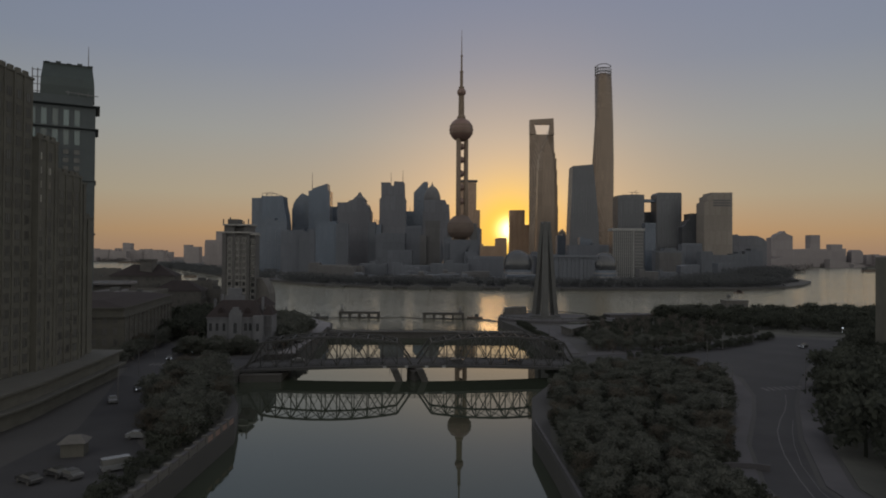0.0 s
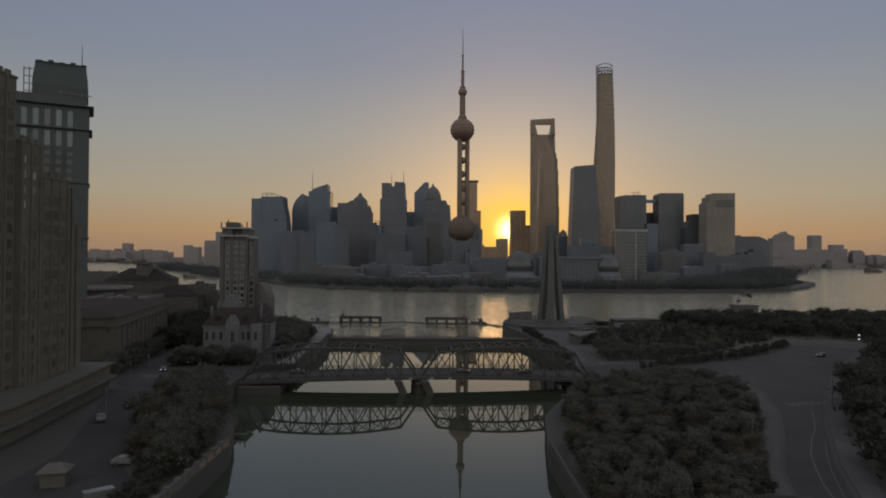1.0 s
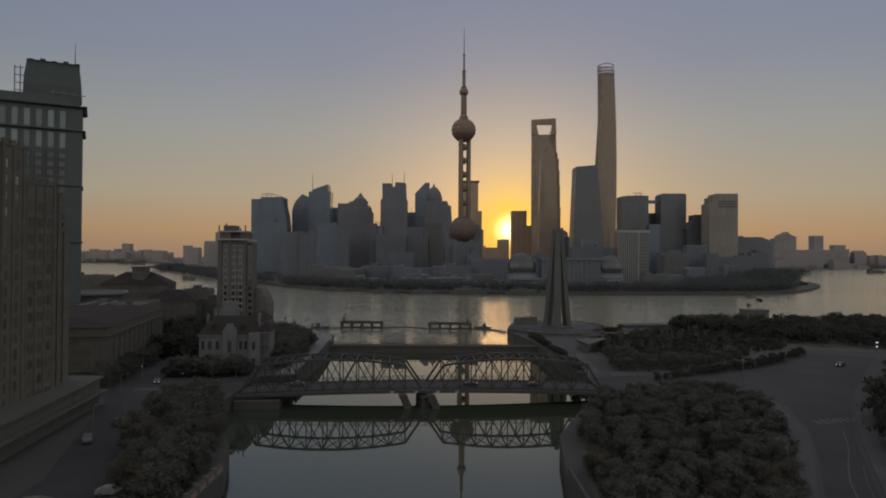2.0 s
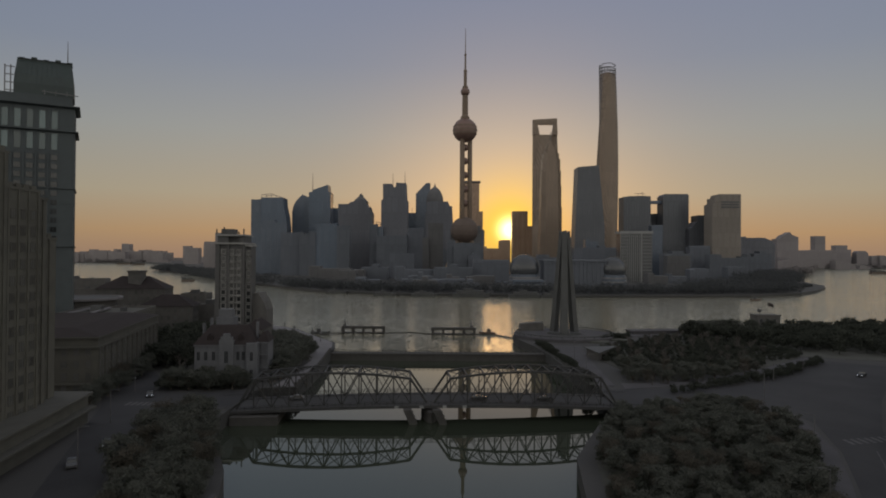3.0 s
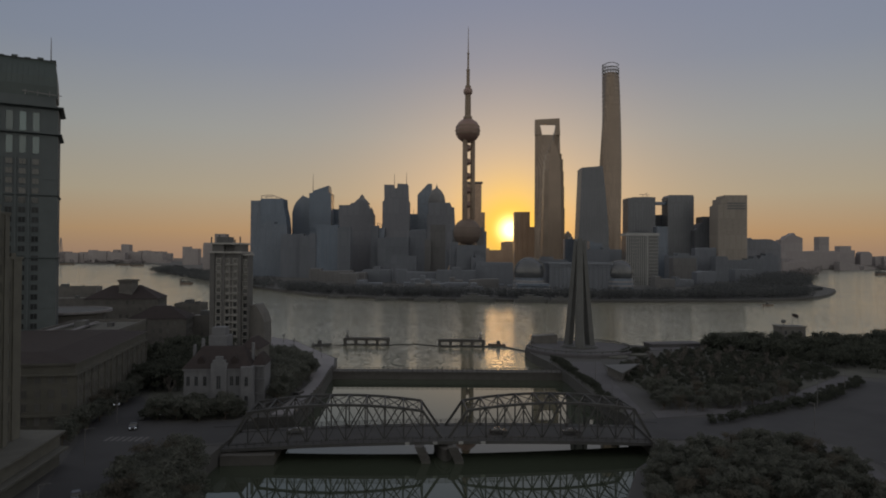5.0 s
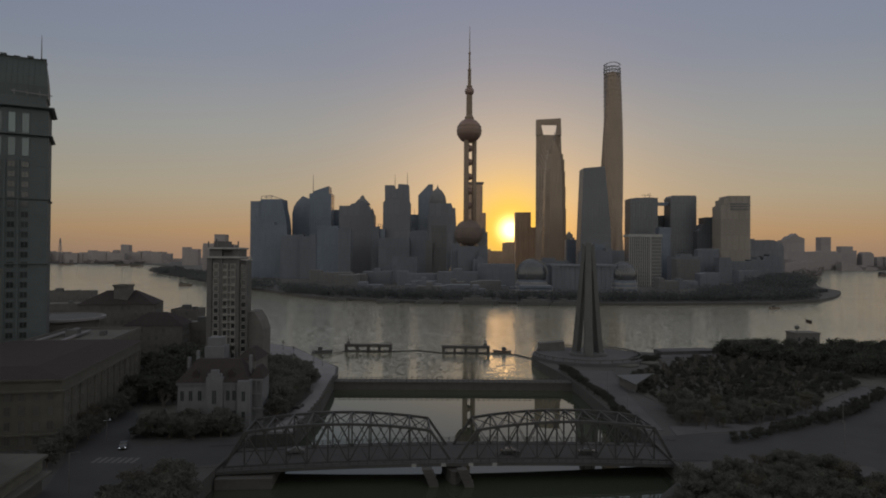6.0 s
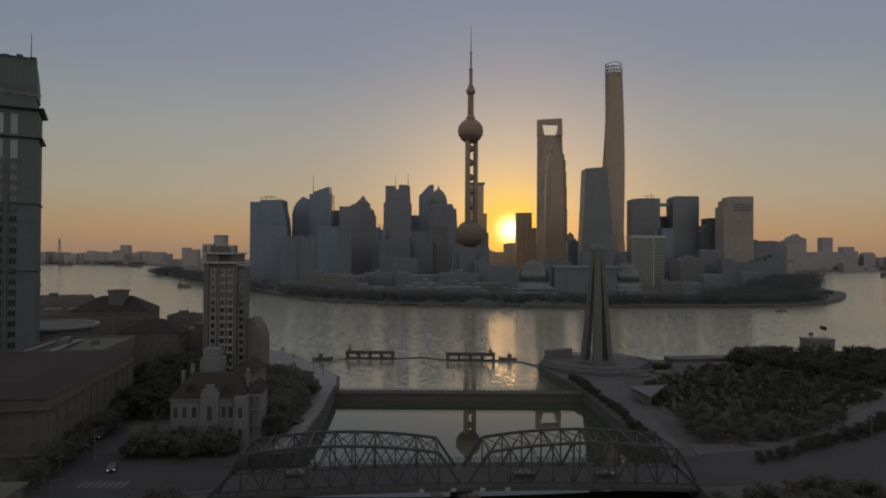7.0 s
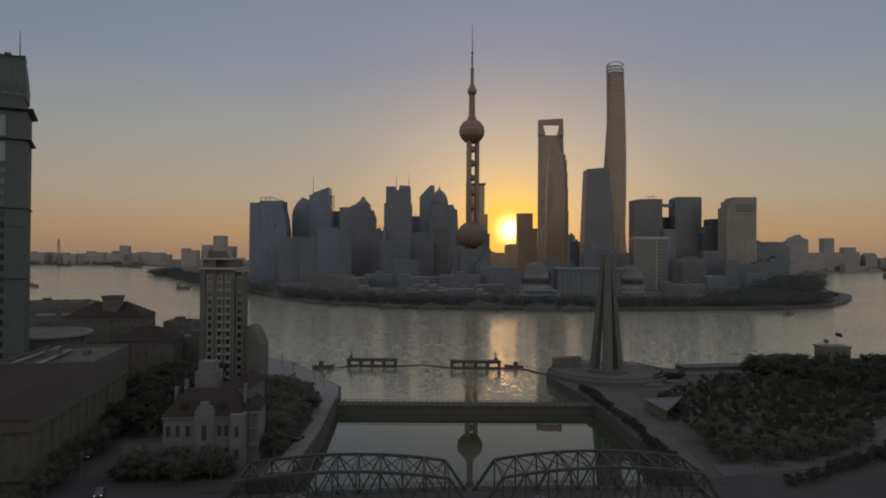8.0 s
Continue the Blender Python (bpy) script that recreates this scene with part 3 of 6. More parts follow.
for z in (608, 617, 628):
    ring = twist_ring(z)
    bm = bmesh.new()
    for a, b in zip(ring, ring[1:] + ring[:1]):
        bar(bm, a, b, 1.7)
    part("crown_hoop", bm, M_DARKSTEEL, t)

# television tower
# rose glass with the dimness round the lower sphere put into its colour
M_PEARL_DARK = plain("dimmed_rose_glass", (0.066, 0.048, 0.041), (0.083, 0.061, 0.051), 0.1, 0.7)
tv = thing("television_tower", pose(34.6, 1228, EASTZ), "television tower with rose-coloured spheres on three concrete columns", "tower")
for name, z, r in (("upper_sphere", 274.7, 22.3), ("lower_sphere", 90, 25), ("top_sphere", 346, 8.3)):
    bm = bmesh.new()
    ball(bm, 0, 0, z, r)
    sphere = part(name, bm, M_PEARL_DARK if z < 100 else M_PEARL, tv, "rose-coloured faceted glass sphere" if z > 100 else "dull brown-rose sphere", True)
    if r > 10:
        bm = bmesh.new()
        for q in (-0.28, 0.0, 0.3):
            rr = r * math.sqrt(1 - q * q) + 0.5
            turned(bm, [(rr, z + q * r - 0.9), (rr, z + q * r + 0.9)], 32)
        part("belt", bm, M_PEARL_DARK if z < 100 else M_SHAFT, sphere)
for k in range(3):
    a = radians(120 * k)
    bm = bmesh.new()
    turned(bm, [(4.3, 0), (4.3, 290)], 16, 9.4 * math.cos(a), 9.4 * math.sin(a))
    part("column", bm, M_SHAFT, tv, "", True)
    b = radians(90 + 120 * k)
    bm = bmesh.new()
    bar(bm, (46 * math.cos(b), 46 * math.sin(b), 0), (10 * math.cos(b), 10 * math.sin(b), 80), 6.0)
    part("raking_leg", bm, M_SHAFT, tv)
for z in (140, 166, 192, 218, 243):
    bm = bmesh.new()
    ball(bm, 0, 0, z, 6.6, 20, 10)
    part("small_sphere", bm, M_PEARL, tv, "", True)
bm = bmesh.new()
turned(bm, [(8.2, 290), (8.2, 299), (5.6, 303), (5.2, 338), (5.2, 356), (3.0, 357), (2.9, 383), (3.4, 384), (3.4, 386), (1.7, 387), (1.5, 413), (2.2, 414), (2.2, 416), (0.9, 417), (0.35, 464)], 16)
part("spire", bm, M_SHAFT, tv)
bm = bmesh.new()
turned(bm, [(48, 0), (48, 12), (44, 16), (20, 20)], 40)
part("podium", bm, M_STONE_TOWER, tv)

M_GLOBE = curtain("dark_globe_glass", (0.030, 0.034, 0.040), (0.060, 0.062, 0.068), (2.0, 2.0), 0.1, 0.2, 0.1, 0.0)
# convention centre between its two globes
t = thing("convention_centre", pose(178, 945, EASTZ), "long pale convention centre between two glass globes", "building")
bm = bmesh.new()
box(bm, -40, 1.4, 0, 46, 50, 36)
part("hall", bm, M_LOW_B, t)
for k in range(15):
    bm = bmesh.new()
    box(bm, -38 + 6 * k, 0, 0, -36.2 + 6 * k, 4, 37)
    part("pillar", bm, M_LOW_B, t)
bm = bmesh.new()
box(bm, -42, -1, 36, 48, 52, 39)
part("cornice", bm, M_LOW_B, t)
for gx, gr in ((-67, 20.5), (59.5, 17.8)):
    bm = bmesh.new()
    ball(bm, gx, 10, 25, gr, 32, 16)
    globe = part("globe", bm, M_GLOBE, t, "large dark glass globe", True)
    bm = bmesh.new()
    arch = [(gx + (gr + 0.8) * math.cos(a), 10 - 4, 25 + (gr + 0.8) * math.sin(a)) for a in (math.pi * i / 18 for i in range(19))]
    swept(bm, arch, 1.0)
    part("arch_rib", bm, M_QUAY, globe)
    for k in range(3):
        bm = bmesh.new()
        turned(bm, [(gr + 3 - k, 1 + 5.5 * k), (gr + 3 - k, 3.2 + 5.5 * k)], 32, gx, 8)
        part("terrace_slab", bm, M_TERRACE, t)
        bm = bmesh.new()
        turned(bm, [(gr + 1 - k, 3.2 + 5.5 * k), (gr + 1 - k, 6.5 + 5.5 * k)], 32, gx, 8)
        part("terrace_glazing", bm, M_GLASS_DARK, t)
for k in range(4):
    bm = bmesh.new()
    box(bm, -96 + 3 * k, -44 + 5 * k, 0.5 + 3.2 * k, -40 - 2 * k, -12, 1.6 + 3.2 * k)
    part("river_terrace", bm, M_TERRACE, t)
bm = bmesh.new()
box(bm, -88, -34, 0, -46, -8, 11)
part("river_hall", bm, M_GLASS_DARK, t)

# white block with a real grid of mullions
t = thing("office_block", pose(329, 1151, EASTZ), "white office block with a close grid of window bays", "building")
bm = bmesh.new()
box(bm, -27, 0, 0, 27, 30, 84)
part("core", bm, M_GLOBE, t)
grid = bmesh.new()
box(grid, -0.5, -1.3, 0, 0.5, 0, 85)
me = mesh_of("mullion", grid, M_WHITE)
for k in range(10):
    piece("mullion", me, t, pose(-27 + 3.6 * k, 0, 0))
grid = bmesh.new()
box(grid, -27.5, -0.5, -0.3, 27.5, 0, 0.3)
me = mesh_of("spandrel", grid, M_WHITE)
for k in range(15):
    piece("spandrel", me, t, pose(0, 0, 3 + 5.8 * k))
bm = bmesh.new()
box(bm, 7.4, -2, 0, 9.4, 0, 88)
part("stair_pier", bm, M_WHITE, t)
bm = bmesh.new()
box(bm, -28.5, -1.8, 83.5, 28.5, 31, 88)
part("roof_band", bm, M_WHITE, t)

# the lower town in front of and between the towers
rng = random.Random(5)
M_LOW_T = curtain("tan_mid_rise_facade", (0.083, 0.084, 0.091), (0.096, 0.096, 0.101), (3.2, 3.5), 0.2, 0.7, 0.05, 0.0)


def mid_rise(x, y, w, h, material, label):
    cut = rng.uniform(0.15, 0.4) * w
    shapes = ([(-w / 2, h), (w / 2, h)], [(-w / 2, h), (-w / 2 + cut, h), (-w / 2 + cut, h - 4), (w / 2, h - 4)],
              [(-w / 2, h - 5), (-cut / 2, h - 5), (-cut / 2, h), (cut / 2, h), (cut / 2, h - 5), (w / 2, h - 5)], [(-w / 2, h - 2), (-w / 2 + cut, h), (w / 2, h)])
    high_rise(x, y, label, rng.choice(shapes if w > 18 else shapes[:1]), 24, material, "mid_rise_block", "lower town blocks", floor=4.0, fin=5.0)


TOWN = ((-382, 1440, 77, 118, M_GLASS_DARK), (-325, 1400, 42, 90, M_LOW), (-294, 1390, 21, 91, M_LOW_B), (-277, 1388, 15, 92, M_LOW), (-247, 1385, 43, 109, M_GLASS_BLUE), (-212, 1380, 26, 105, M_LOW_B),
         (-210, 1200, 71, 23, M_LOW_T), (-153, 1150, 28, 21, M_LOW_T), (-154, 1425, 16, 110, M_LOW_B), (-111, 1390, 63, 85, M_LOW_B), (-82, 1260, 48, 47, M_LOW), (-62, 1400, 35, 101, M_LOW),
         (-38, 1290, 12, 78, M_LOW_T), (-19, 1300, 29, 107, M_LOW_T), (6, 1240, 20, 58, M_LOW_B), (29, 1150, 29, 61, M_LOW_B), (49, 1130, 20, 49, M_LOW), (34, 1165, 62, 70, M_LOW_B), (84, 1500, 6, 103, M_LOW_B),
         (106, 1500, 37, 65, M_BRONZE_GLARE), (145, 1600, 27, 83, M_BRONZE_GLARE), (-124, 1180, 49, 27, M_LOW_B), (-53, 1130, 66, 24, M_LOW), (13, 1100, 64, 29, M_LOW_B), (76, 1120, 61, 37, M_LOW),
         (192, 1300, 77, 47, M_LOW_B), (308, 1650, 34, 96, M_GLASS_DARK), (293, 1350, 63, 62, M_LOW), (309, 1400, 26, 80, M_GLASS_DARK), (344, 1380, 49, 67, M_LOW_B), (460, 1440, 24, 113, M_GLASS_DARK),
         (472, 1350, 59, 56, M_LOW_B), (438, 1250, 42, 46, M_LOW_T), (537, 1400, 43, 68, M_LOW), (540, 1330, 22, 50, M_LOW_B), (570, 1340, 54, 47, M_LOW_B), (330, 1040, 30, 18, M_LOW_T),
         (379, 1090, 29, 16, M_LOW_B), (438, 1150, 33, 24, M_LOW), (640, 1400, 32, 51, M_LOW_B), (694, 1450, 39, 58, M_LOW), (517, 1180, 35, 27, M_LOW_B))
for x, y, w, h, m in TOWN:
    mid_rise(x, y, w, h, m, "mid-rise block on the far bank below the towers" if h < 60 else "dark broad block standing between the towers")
high_rise(41, 1330, "dusky broad block close behind the television tower", [(-30, 98), (-14, 104), (30, 104)], 24, M_LOW_T, "mid_rise_block", "lower town blocks", floor=4.0, fin=5.0)
# low roofs and halls behind the embankment
for k in range(40):
    y = rng.uniform(890, 1120)
    x = rng.uniform(-0.24, 0.44) * y
    if x > 330 and y < 960 + (x - 330) * 0.75 or x < -100 and y < 940 - (x + 100) * 1.25 or abs(x - 35) < 62 and y > 1150 or 70 < x < 285 and y < 1010 or 290 < x < 370:
        continue
    mid_rise(x, y, rng.uniform(16, 44), rng.uniform(7, 19), rng.choice((M_LOW, M_LOW_B, M_LOW_B, M_LOW_T)), "low hall behind the far embankment")

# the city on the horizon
# distance haze is mixed into this facade colour
M_HAZY = curtain("haze_grey_blocks", (0.165, 0.153, 0.156), (0.192, 0.176, 0.178), (5, 4), 0.25, 0.7, 0.05, 0.0)


# darker haze tone for the blocks on the right, also in the colour
M_HAZY_B = curtain("dusky_haze_blocks", (0.149, 0.137, 0.146), (0.171, 0.158, 0.164), (5, 4), 0.25, 0.7, 0.05, 0.0)


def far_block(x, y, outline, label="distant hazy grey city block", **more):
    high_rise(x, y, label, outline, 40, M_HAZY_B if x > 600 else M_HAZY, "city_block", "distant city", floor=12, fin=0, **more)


far_block(1304, 2500, [(-41.2, 116.8), (-26.1, 119), (-17.4, 130), (0, 136.6), (8.6, 143.1), (17.3, 132.4), (41.2, 123.9)], "distant hazy grey tower group with a stepped top")
far_block(1660, 2900, [(-22, 143), (22, 143)], "distant slab tower standing alone")
far_block(1508, 2750, [(-55, 62), (-50, 76), (50, 80), (50, 68)])
far_block(1790, 3100, [(-30, 78), (-12, 78), (-12, 84), (40, 84)])
far_block(1905, 3150, [(-45, 80), (-25, 80), (-25, 108), (30, 108), (30, 88), (48, 88)])
far_block(2010, 3150, [(-30, 70), (-20, 82), (10, 82), (25, 70)])
far_block(-700, 2000, [(-28, 66), (-26, 82), (27, 82)], "distant hazy grey slab block")
far_block(-712, 2100, [(-16, 112), (16, 112)], "distant hazy grey slab tower")
far_block(-645, 1950, [(-26, 78), (26, 78)], "distant hazy grey slab block")
far_block(-1114, 2900, [(-34, 80), (-6, 80), (-6, 72), (34, 72)], "distant hazy grey slab block")
far_block(-1740, 3600, [(-22, 97), (-14, 100), (22, 97)], "distant hazy grey slab tower")
far_block(-1844, 3700, [(-12, 70), (12, 70)])
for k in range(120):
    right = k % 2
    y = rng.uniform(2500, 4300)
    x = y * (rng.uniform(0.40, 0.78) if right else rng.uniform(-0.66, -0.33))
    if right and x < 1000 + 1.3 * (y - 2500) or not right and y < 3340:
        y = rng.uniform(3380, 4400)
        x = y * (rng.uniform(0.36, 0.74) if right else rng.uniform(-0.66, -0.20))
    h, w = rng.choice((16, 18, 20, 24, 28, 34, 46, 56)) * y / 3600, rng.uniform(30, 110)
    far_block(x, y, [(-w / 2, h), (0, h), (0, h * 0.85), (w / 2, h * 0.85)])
for k in range(26):
    y = rng.uniform(2400, 3300)
    x = y * rng.uniform(-0.20, 0.16)
    h, w = rng.uniform(50, 92), rng.uniform(30, 70)
    far_block(x, y, [(-w / 2, h), (w / 2, h)])
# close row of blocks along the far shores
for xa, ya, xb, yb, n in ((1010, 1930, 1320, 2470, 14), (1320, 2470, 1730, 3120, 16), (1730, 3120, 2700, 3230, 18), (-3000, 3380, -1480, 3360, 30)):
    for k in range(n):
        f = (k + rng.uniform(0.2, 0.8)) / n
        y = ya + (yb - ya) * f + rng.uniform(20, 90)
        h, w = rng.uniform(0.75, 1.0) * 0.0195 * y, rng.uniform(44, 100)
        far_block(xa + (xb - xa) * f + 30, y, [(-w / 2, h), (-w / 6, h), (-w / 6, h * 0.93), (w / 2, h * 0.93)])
# the pylon takes the same haze-paled colour as the blocks
pylon = thing("lattice_pylon", pose(-1985, 3420, EASTZ), "distant slender lattice pylon on the horizon", "pylon")
for sx, sy in ((-1, -1), (1, -1), (1, 1), (-1, 1)):
    bm = bmesh.new()
    bar(bm, (sx * 10, sy * 10, 0), (sx * 1.2, sy * 1.2, 128), 2.2)
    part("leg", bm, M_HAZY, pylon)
for z in (35, 70, 100):
    bm = bmesh.new()
    box(bm, -9 + z * 0.07, -1, z, 9 - z * 0.07, 1, z + 2)
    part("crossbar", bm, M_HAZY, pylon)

# ---- near things: shared materials ----
M_BRICK = plain("brown_brick", (0.058, 0.056, 0.049), (0.083, 0.082, 0.070), 0.25, 0.9, grain=14, bump=0.3)
M_DARK_BRICK = plain("dark_brick", (0.043, 0.043, 0.038), (0.066, 0.064, 0.056), 0.3, 0.9, grain=12, bump=0.3)
M_BRICK_TRIM = plain("brown_brick_trim", (0.051, 0.050, 0.045), (0.067, 0.066, 0.059), 0.3, 0.85)
M_HOTEL = plain("grey_stone_cladding", (0.033, 0.042, 0.047), (0.046, 0.057, 0.062), 0.2, 0.75, bump=0.15)
M_HOTEL_ROOF = plain("green_copper_roof", (0.013, 0.023, 0.024), (0.021, 0.034, 0.034), 0.15, 0.6, bump=0.2)
M_FLATS = plain("flats_render", (0.049, 0.049, 0.050), (0.071, 0.070, 0.071), 0.3, 0.85, bump=0.2)
M_FLATS_TRIM = plain("flats_pale_frame", (0.167, 0.165, 0.161), (0.214, 0.211, 0.207), 0.4, 0.8)
M_LIME = plain("white_limewash", (0.069, 0.071, 0.081), (0.097, 0.101, 0.112), 0.35, 0.85, bump=0.2)
M_TILE = plain("red_roof_tile", (0.020, 0.016, 0.017), (0.027, 0.022, 0.022), 0.5, 0.9, grain=12, bump=0.4, gloss=0.2)
M_ZINC = plain("grey_sheet_roof", (0.044, 0.044, 0.048), (0.067, 0.070, 0.071), 0.25, 0.8, gloss=0.3)
M_OLD = plain("old_plaster", (0.056, 0.054, 0.053), (0.084, 0.081, 0.078), 0.3, 0.9, bump=0.3)
M_GRANITE = plain("pale_granite", (0.031, 0.033, 0.034), (0.047, 0.050, 0.052), 0.3, 0.6, bump=0.15)
M_LINE = plain("road_paint", (0.045, 0.045, 0.048), (0.081, 0.080, 0.083), 0.8, 0.8)
M_RED_WALL = plain("red_brick_parapet", (0.12, 0.085, 0.075), (0.17, 0.115, 0.10), 0.6, 0.9, bump=0.3)
M_RUBBER = plain("black_rubber", (0.03, 0.03, 0.03), (0.045, 0.045, 0.045), 2.0, 0.9)
M_RUST = plain("rusty_hull", (0.07, 0.05, 0.04), (0.11, 0.085, 0.07), 0.5, 0.8, bump=0.2)


def glass_pane(name, tint, rough):
    n = Nodes(name)
    n.bsdf.inputs["Specular IOR Level"].default_value = 0.45
    return n.done(n.mix(n.rand(), tuple(0.6 * c for c in tint), tuple(1.5 * c for c in tint)), rough)


M_PANE = glass_pane("window_glass", (0.022, 0.024, 0.026), 0.1)
# reflected sky is put into the pane colour as a dim teal
M_PANE_SKY = glass_pane("sky_tinted_glass", (0.062, 0.090, 0.095), 0.15)
# bright sky reflection of a few windows, put into their pane colour
M_PANE_PALE = glass_pane("sky_paled_glass", (0.20, 0.20, 0.185), 0.2)
M_PANE_DULL = glass_pane("dusty_window_glass", (0.045, 0.046, 0.045), 0.45)


def lamp_glow(name, col, strength):
    n = Nodes(name)
    n.bsdf.inputs["Emission Color"].default_value = (*col, 1)
    n.bsdf.inputs["Emission Strength"].default_value = strength
    return n.done(col, 0.4)


M_HEADLAMP = lamp_glow("white_lamp", (0.5, 0.55, 0.62), 1.2)
M_CAR = {"white": plain("white_car_paint", (0.105, 0.11, 0.118), (0.128, 0.133, 0.14), 1.0, 0.25), "black": plain("black_car_paint", (0.025, 0.026, 0.028), (0.04, 0.04, 0.042), 1.0, 0.22),
         "silver": plain("silver_car_paint", (0.065, 0.067, 0.072), (0.085, 0.087, 0.092), 1.0, 0.3, 0.2)}


def window_meshes(w, h, frame_mat, pane_mat, depth=0.25, bars=1, f=0.12):
    bm = bmesh.new()
    box(bm, -w / 2 - f, -depth * 0.4, -f, w / 2 + f, 0.05, 0)
    box(bm, -w / 2 - f, -depth * 0.4, h, w / 2 + f, 0.05, h + f)
    box(bm, -w / 2 - f, -depth * 0.4, 0, -w / 2, 0.05, h)
    box(bm, w / 2, -depth * 0.4, 0, w / 2 + f, 0.05, h)
    for k in range(bars):
        x = -w / 2 + w * (k + 1) / (bars + 1)
        box(bm, x - 0.05, -depth * 0.3, 0, x + 0.05, 0.05, h)
    frame_me = mesh_of("window", bm, frame_mat)
    bm = bmesh.new()
    box(bm, -w / 2, -0.03, 0, w / 2, 0.02, h)
    return frame_me, mesh_of("pane", bm, pane_mat)


def window(meshes, parent, m):
    w = piece("window", meshes[0], parent, m)
    p = piece("pane", meshes[1], w, Matrix())
    return w


# ---- streets ----


def strip(name, left, right, z0, z1, material, label, category):
    """A band of paving between two edges."""
    bm = bmesh.new()
    prism(bm, left + right[::-1], z0, z1)
    return solid(name, bm, material, label, category, "structure")


strip("road_south", [(44.5, 208), (62, 211), (80, 212), (88, 206), (88, 190), (80, 166), (70, 145), (58, 122), (50, 100), (47, 60)],
      [(44.5, 230), (70, 234), (92, 240), (112, 256), (150, 290), (168, 276), (122, 216), (102, 186), (85, 157), (69, 126), (58, 100), (56, 60)], 3.9, QUAY + 0.02, M_ASPHALT, "worn dark asphalt road curving to a junction", "road")
strip("road_north", [(-62.5, 205), (-74, 200), (-74, 172), (-67, 146), (-56, 121), (-50, 113), (-48, 60)], [(-62.5, 226), (-84, 222), (-110, 262), (-128, 258), (-98, 205), (-84, 165), (-72, 130), (-70, 60)], 3.9, QUAY + 0.02, M_ASPHALT,
      "dark asphalt street beside the brick building", "road")
strip("pavement_south", [(80.5, 209), (81.5, 190), (75, 166), (65, 144), (55.5, 123.5), (46.5, 101), (44.2, 60)], [(85, 208), (86, 190), (79, 166), (69, 145), (57.5, 123), (49.5, 101), (46.5, 60)], 3.9, QUAY + 0.15, M_PAVE, "pale paved footway beside the road", "pavement")
strip("pavement_east_side", [(103, 186), (86, 157), (70, 126), (59, 100), (57, 60)], [(106, 184), (89, 155), (73.5, 125), (62.5, 99), (60.5, 60)], 3.9, QUAY + 0.15, M_PAVE, "pale paved footway under trees", "pavement")
strip("pavement_river", [(45, 236), (44.8, 262), (44.4, 300), (44, 330)], [(50, 236), (52, 262), (55, 300), (60, 330)], 3.9, QUAY + 0.15, M_PAVE, "pale ramp leading to the monument plaza", "pavement")
strip("pavement_corner", [(52, 231), (66, 235), (88, 240), (100, 250)], [(53, 240), (66, 242), (84, 246), (96, 256)], 3.9, QUAY + 0.15, M_PAVE, "pale paved corner beside the bridge", "pavement")
strip("pavement_junction", [(100, 250), (120, 264), (150, 292)], [(96, 256), (116, 272), (146, 300)], 3.9, QUAY + 0.15, M_PAVE, "pale footway behind the junction", "pavement")
strip("pavement_bund", [(92, 366), (120, 371), (150, 385), (180, 392)], [(96, 384), (103, 384), (150, 410), (180, 416)], 3.9, QUAY + 0.2, M_PAVE, "pale paved riverside terrace", "pavement")
strip("pavement_quay", [(-58, 232), (-57, 250), (-56.5, 282), (-64, 306), (-80, 326), (-98, 362), (-114, 404)], [(-51.8, 232), (-51.5, 250), (-52, 272), (-54, 300), (-54.5, 318), (-57, 335), (-88, 393), (-109, 413)], 3.9, QUAY + 0.2, M_QUAY_PAVE, "pale paved quay along the river mouth", "pavement")


def lawn(name, pts, label):
    bm = bmesh.new()
    prism(bm, pts, QUAY - 0.1, QUAY + 0.1)
    return solid(name, bm, M_SOIL, label, "ground", "structure")


lawn("ground_park", [(20.5, 60), (20.5, 120), (26, 160), (34, 184), (47, 199), (80, 206), (81, 190), (74.4, 166), (64.4, 144), (55, 124), (46, 101), (43.8, 60)], "dark soil and shrubs of the creek park")
lawn("ground_garden", [(107, 184), (90, 155), (74.5, 125), (63.5, 99), (61.5, 60), (330, 60), (330, 180), (240, 290), (180, 284), (126, 214)], "dark soil under the garden wood")
lawn("ground_riverside", [(61, 262), (58, 290), (66, 322), (92, 346), (100, 362), (130, 366), (190, 388), (640, 402), (640, 320), (300, 292), (172, 290), (146, 301), (116, 273), (94, 258)], "dark lawn of the riverside park")
lawn("ground_bank", [(-45.5, 60), (-45, 134), (-50, 156), (-60, 180), (-66, 190), (-73, 176), (-66, 146), (-55, 121), (-49.5, 113), (-48, 60)], "dark planting strip along the creek bank")
lawn("ground_ramp", [(42, 238), (45, 238), (44.8, 262), (44.4, 300), (44, 328), (38.5, 330), (41, 300), (42, 262)], "dark planted bank beside the ramp")
lawn("ground_villa", [(-92, 224), (-92, 262), (-62, 264), (-62, 300), (-72, 330), (-94, 336), (-118, 340), (-126, 300), (-106, 262)], "dark gardens round the villa")
# parking yard markings and road lines


def line(name, pts, w, label):
    bm = bmesh.new()
    for a, b in zip(pts, pts[1:]):
        bar(bm, (*a, QUAY + 0.025), (*b, QUAY + 0.025), w, 0.012)
    return solid(name, bm, M_LINE, label, "road marking", "structure")


line("trim_line", [(50, 70), (51.3, 80), (53, 90), (56.6, 103), (61, 116), (64.3, 124), (68, 132), (73.2, 141), (79, 150), (83.8, 158.5), (88, 167)], 0.2, "worn white lane line on the road")
line("trim_line", [(54.5, 70), (55.2, 84), (57, 98), (61, 110.5), (66, 122), (71, 132), (76, 141)], 0.12, "worn white lane line on the road")
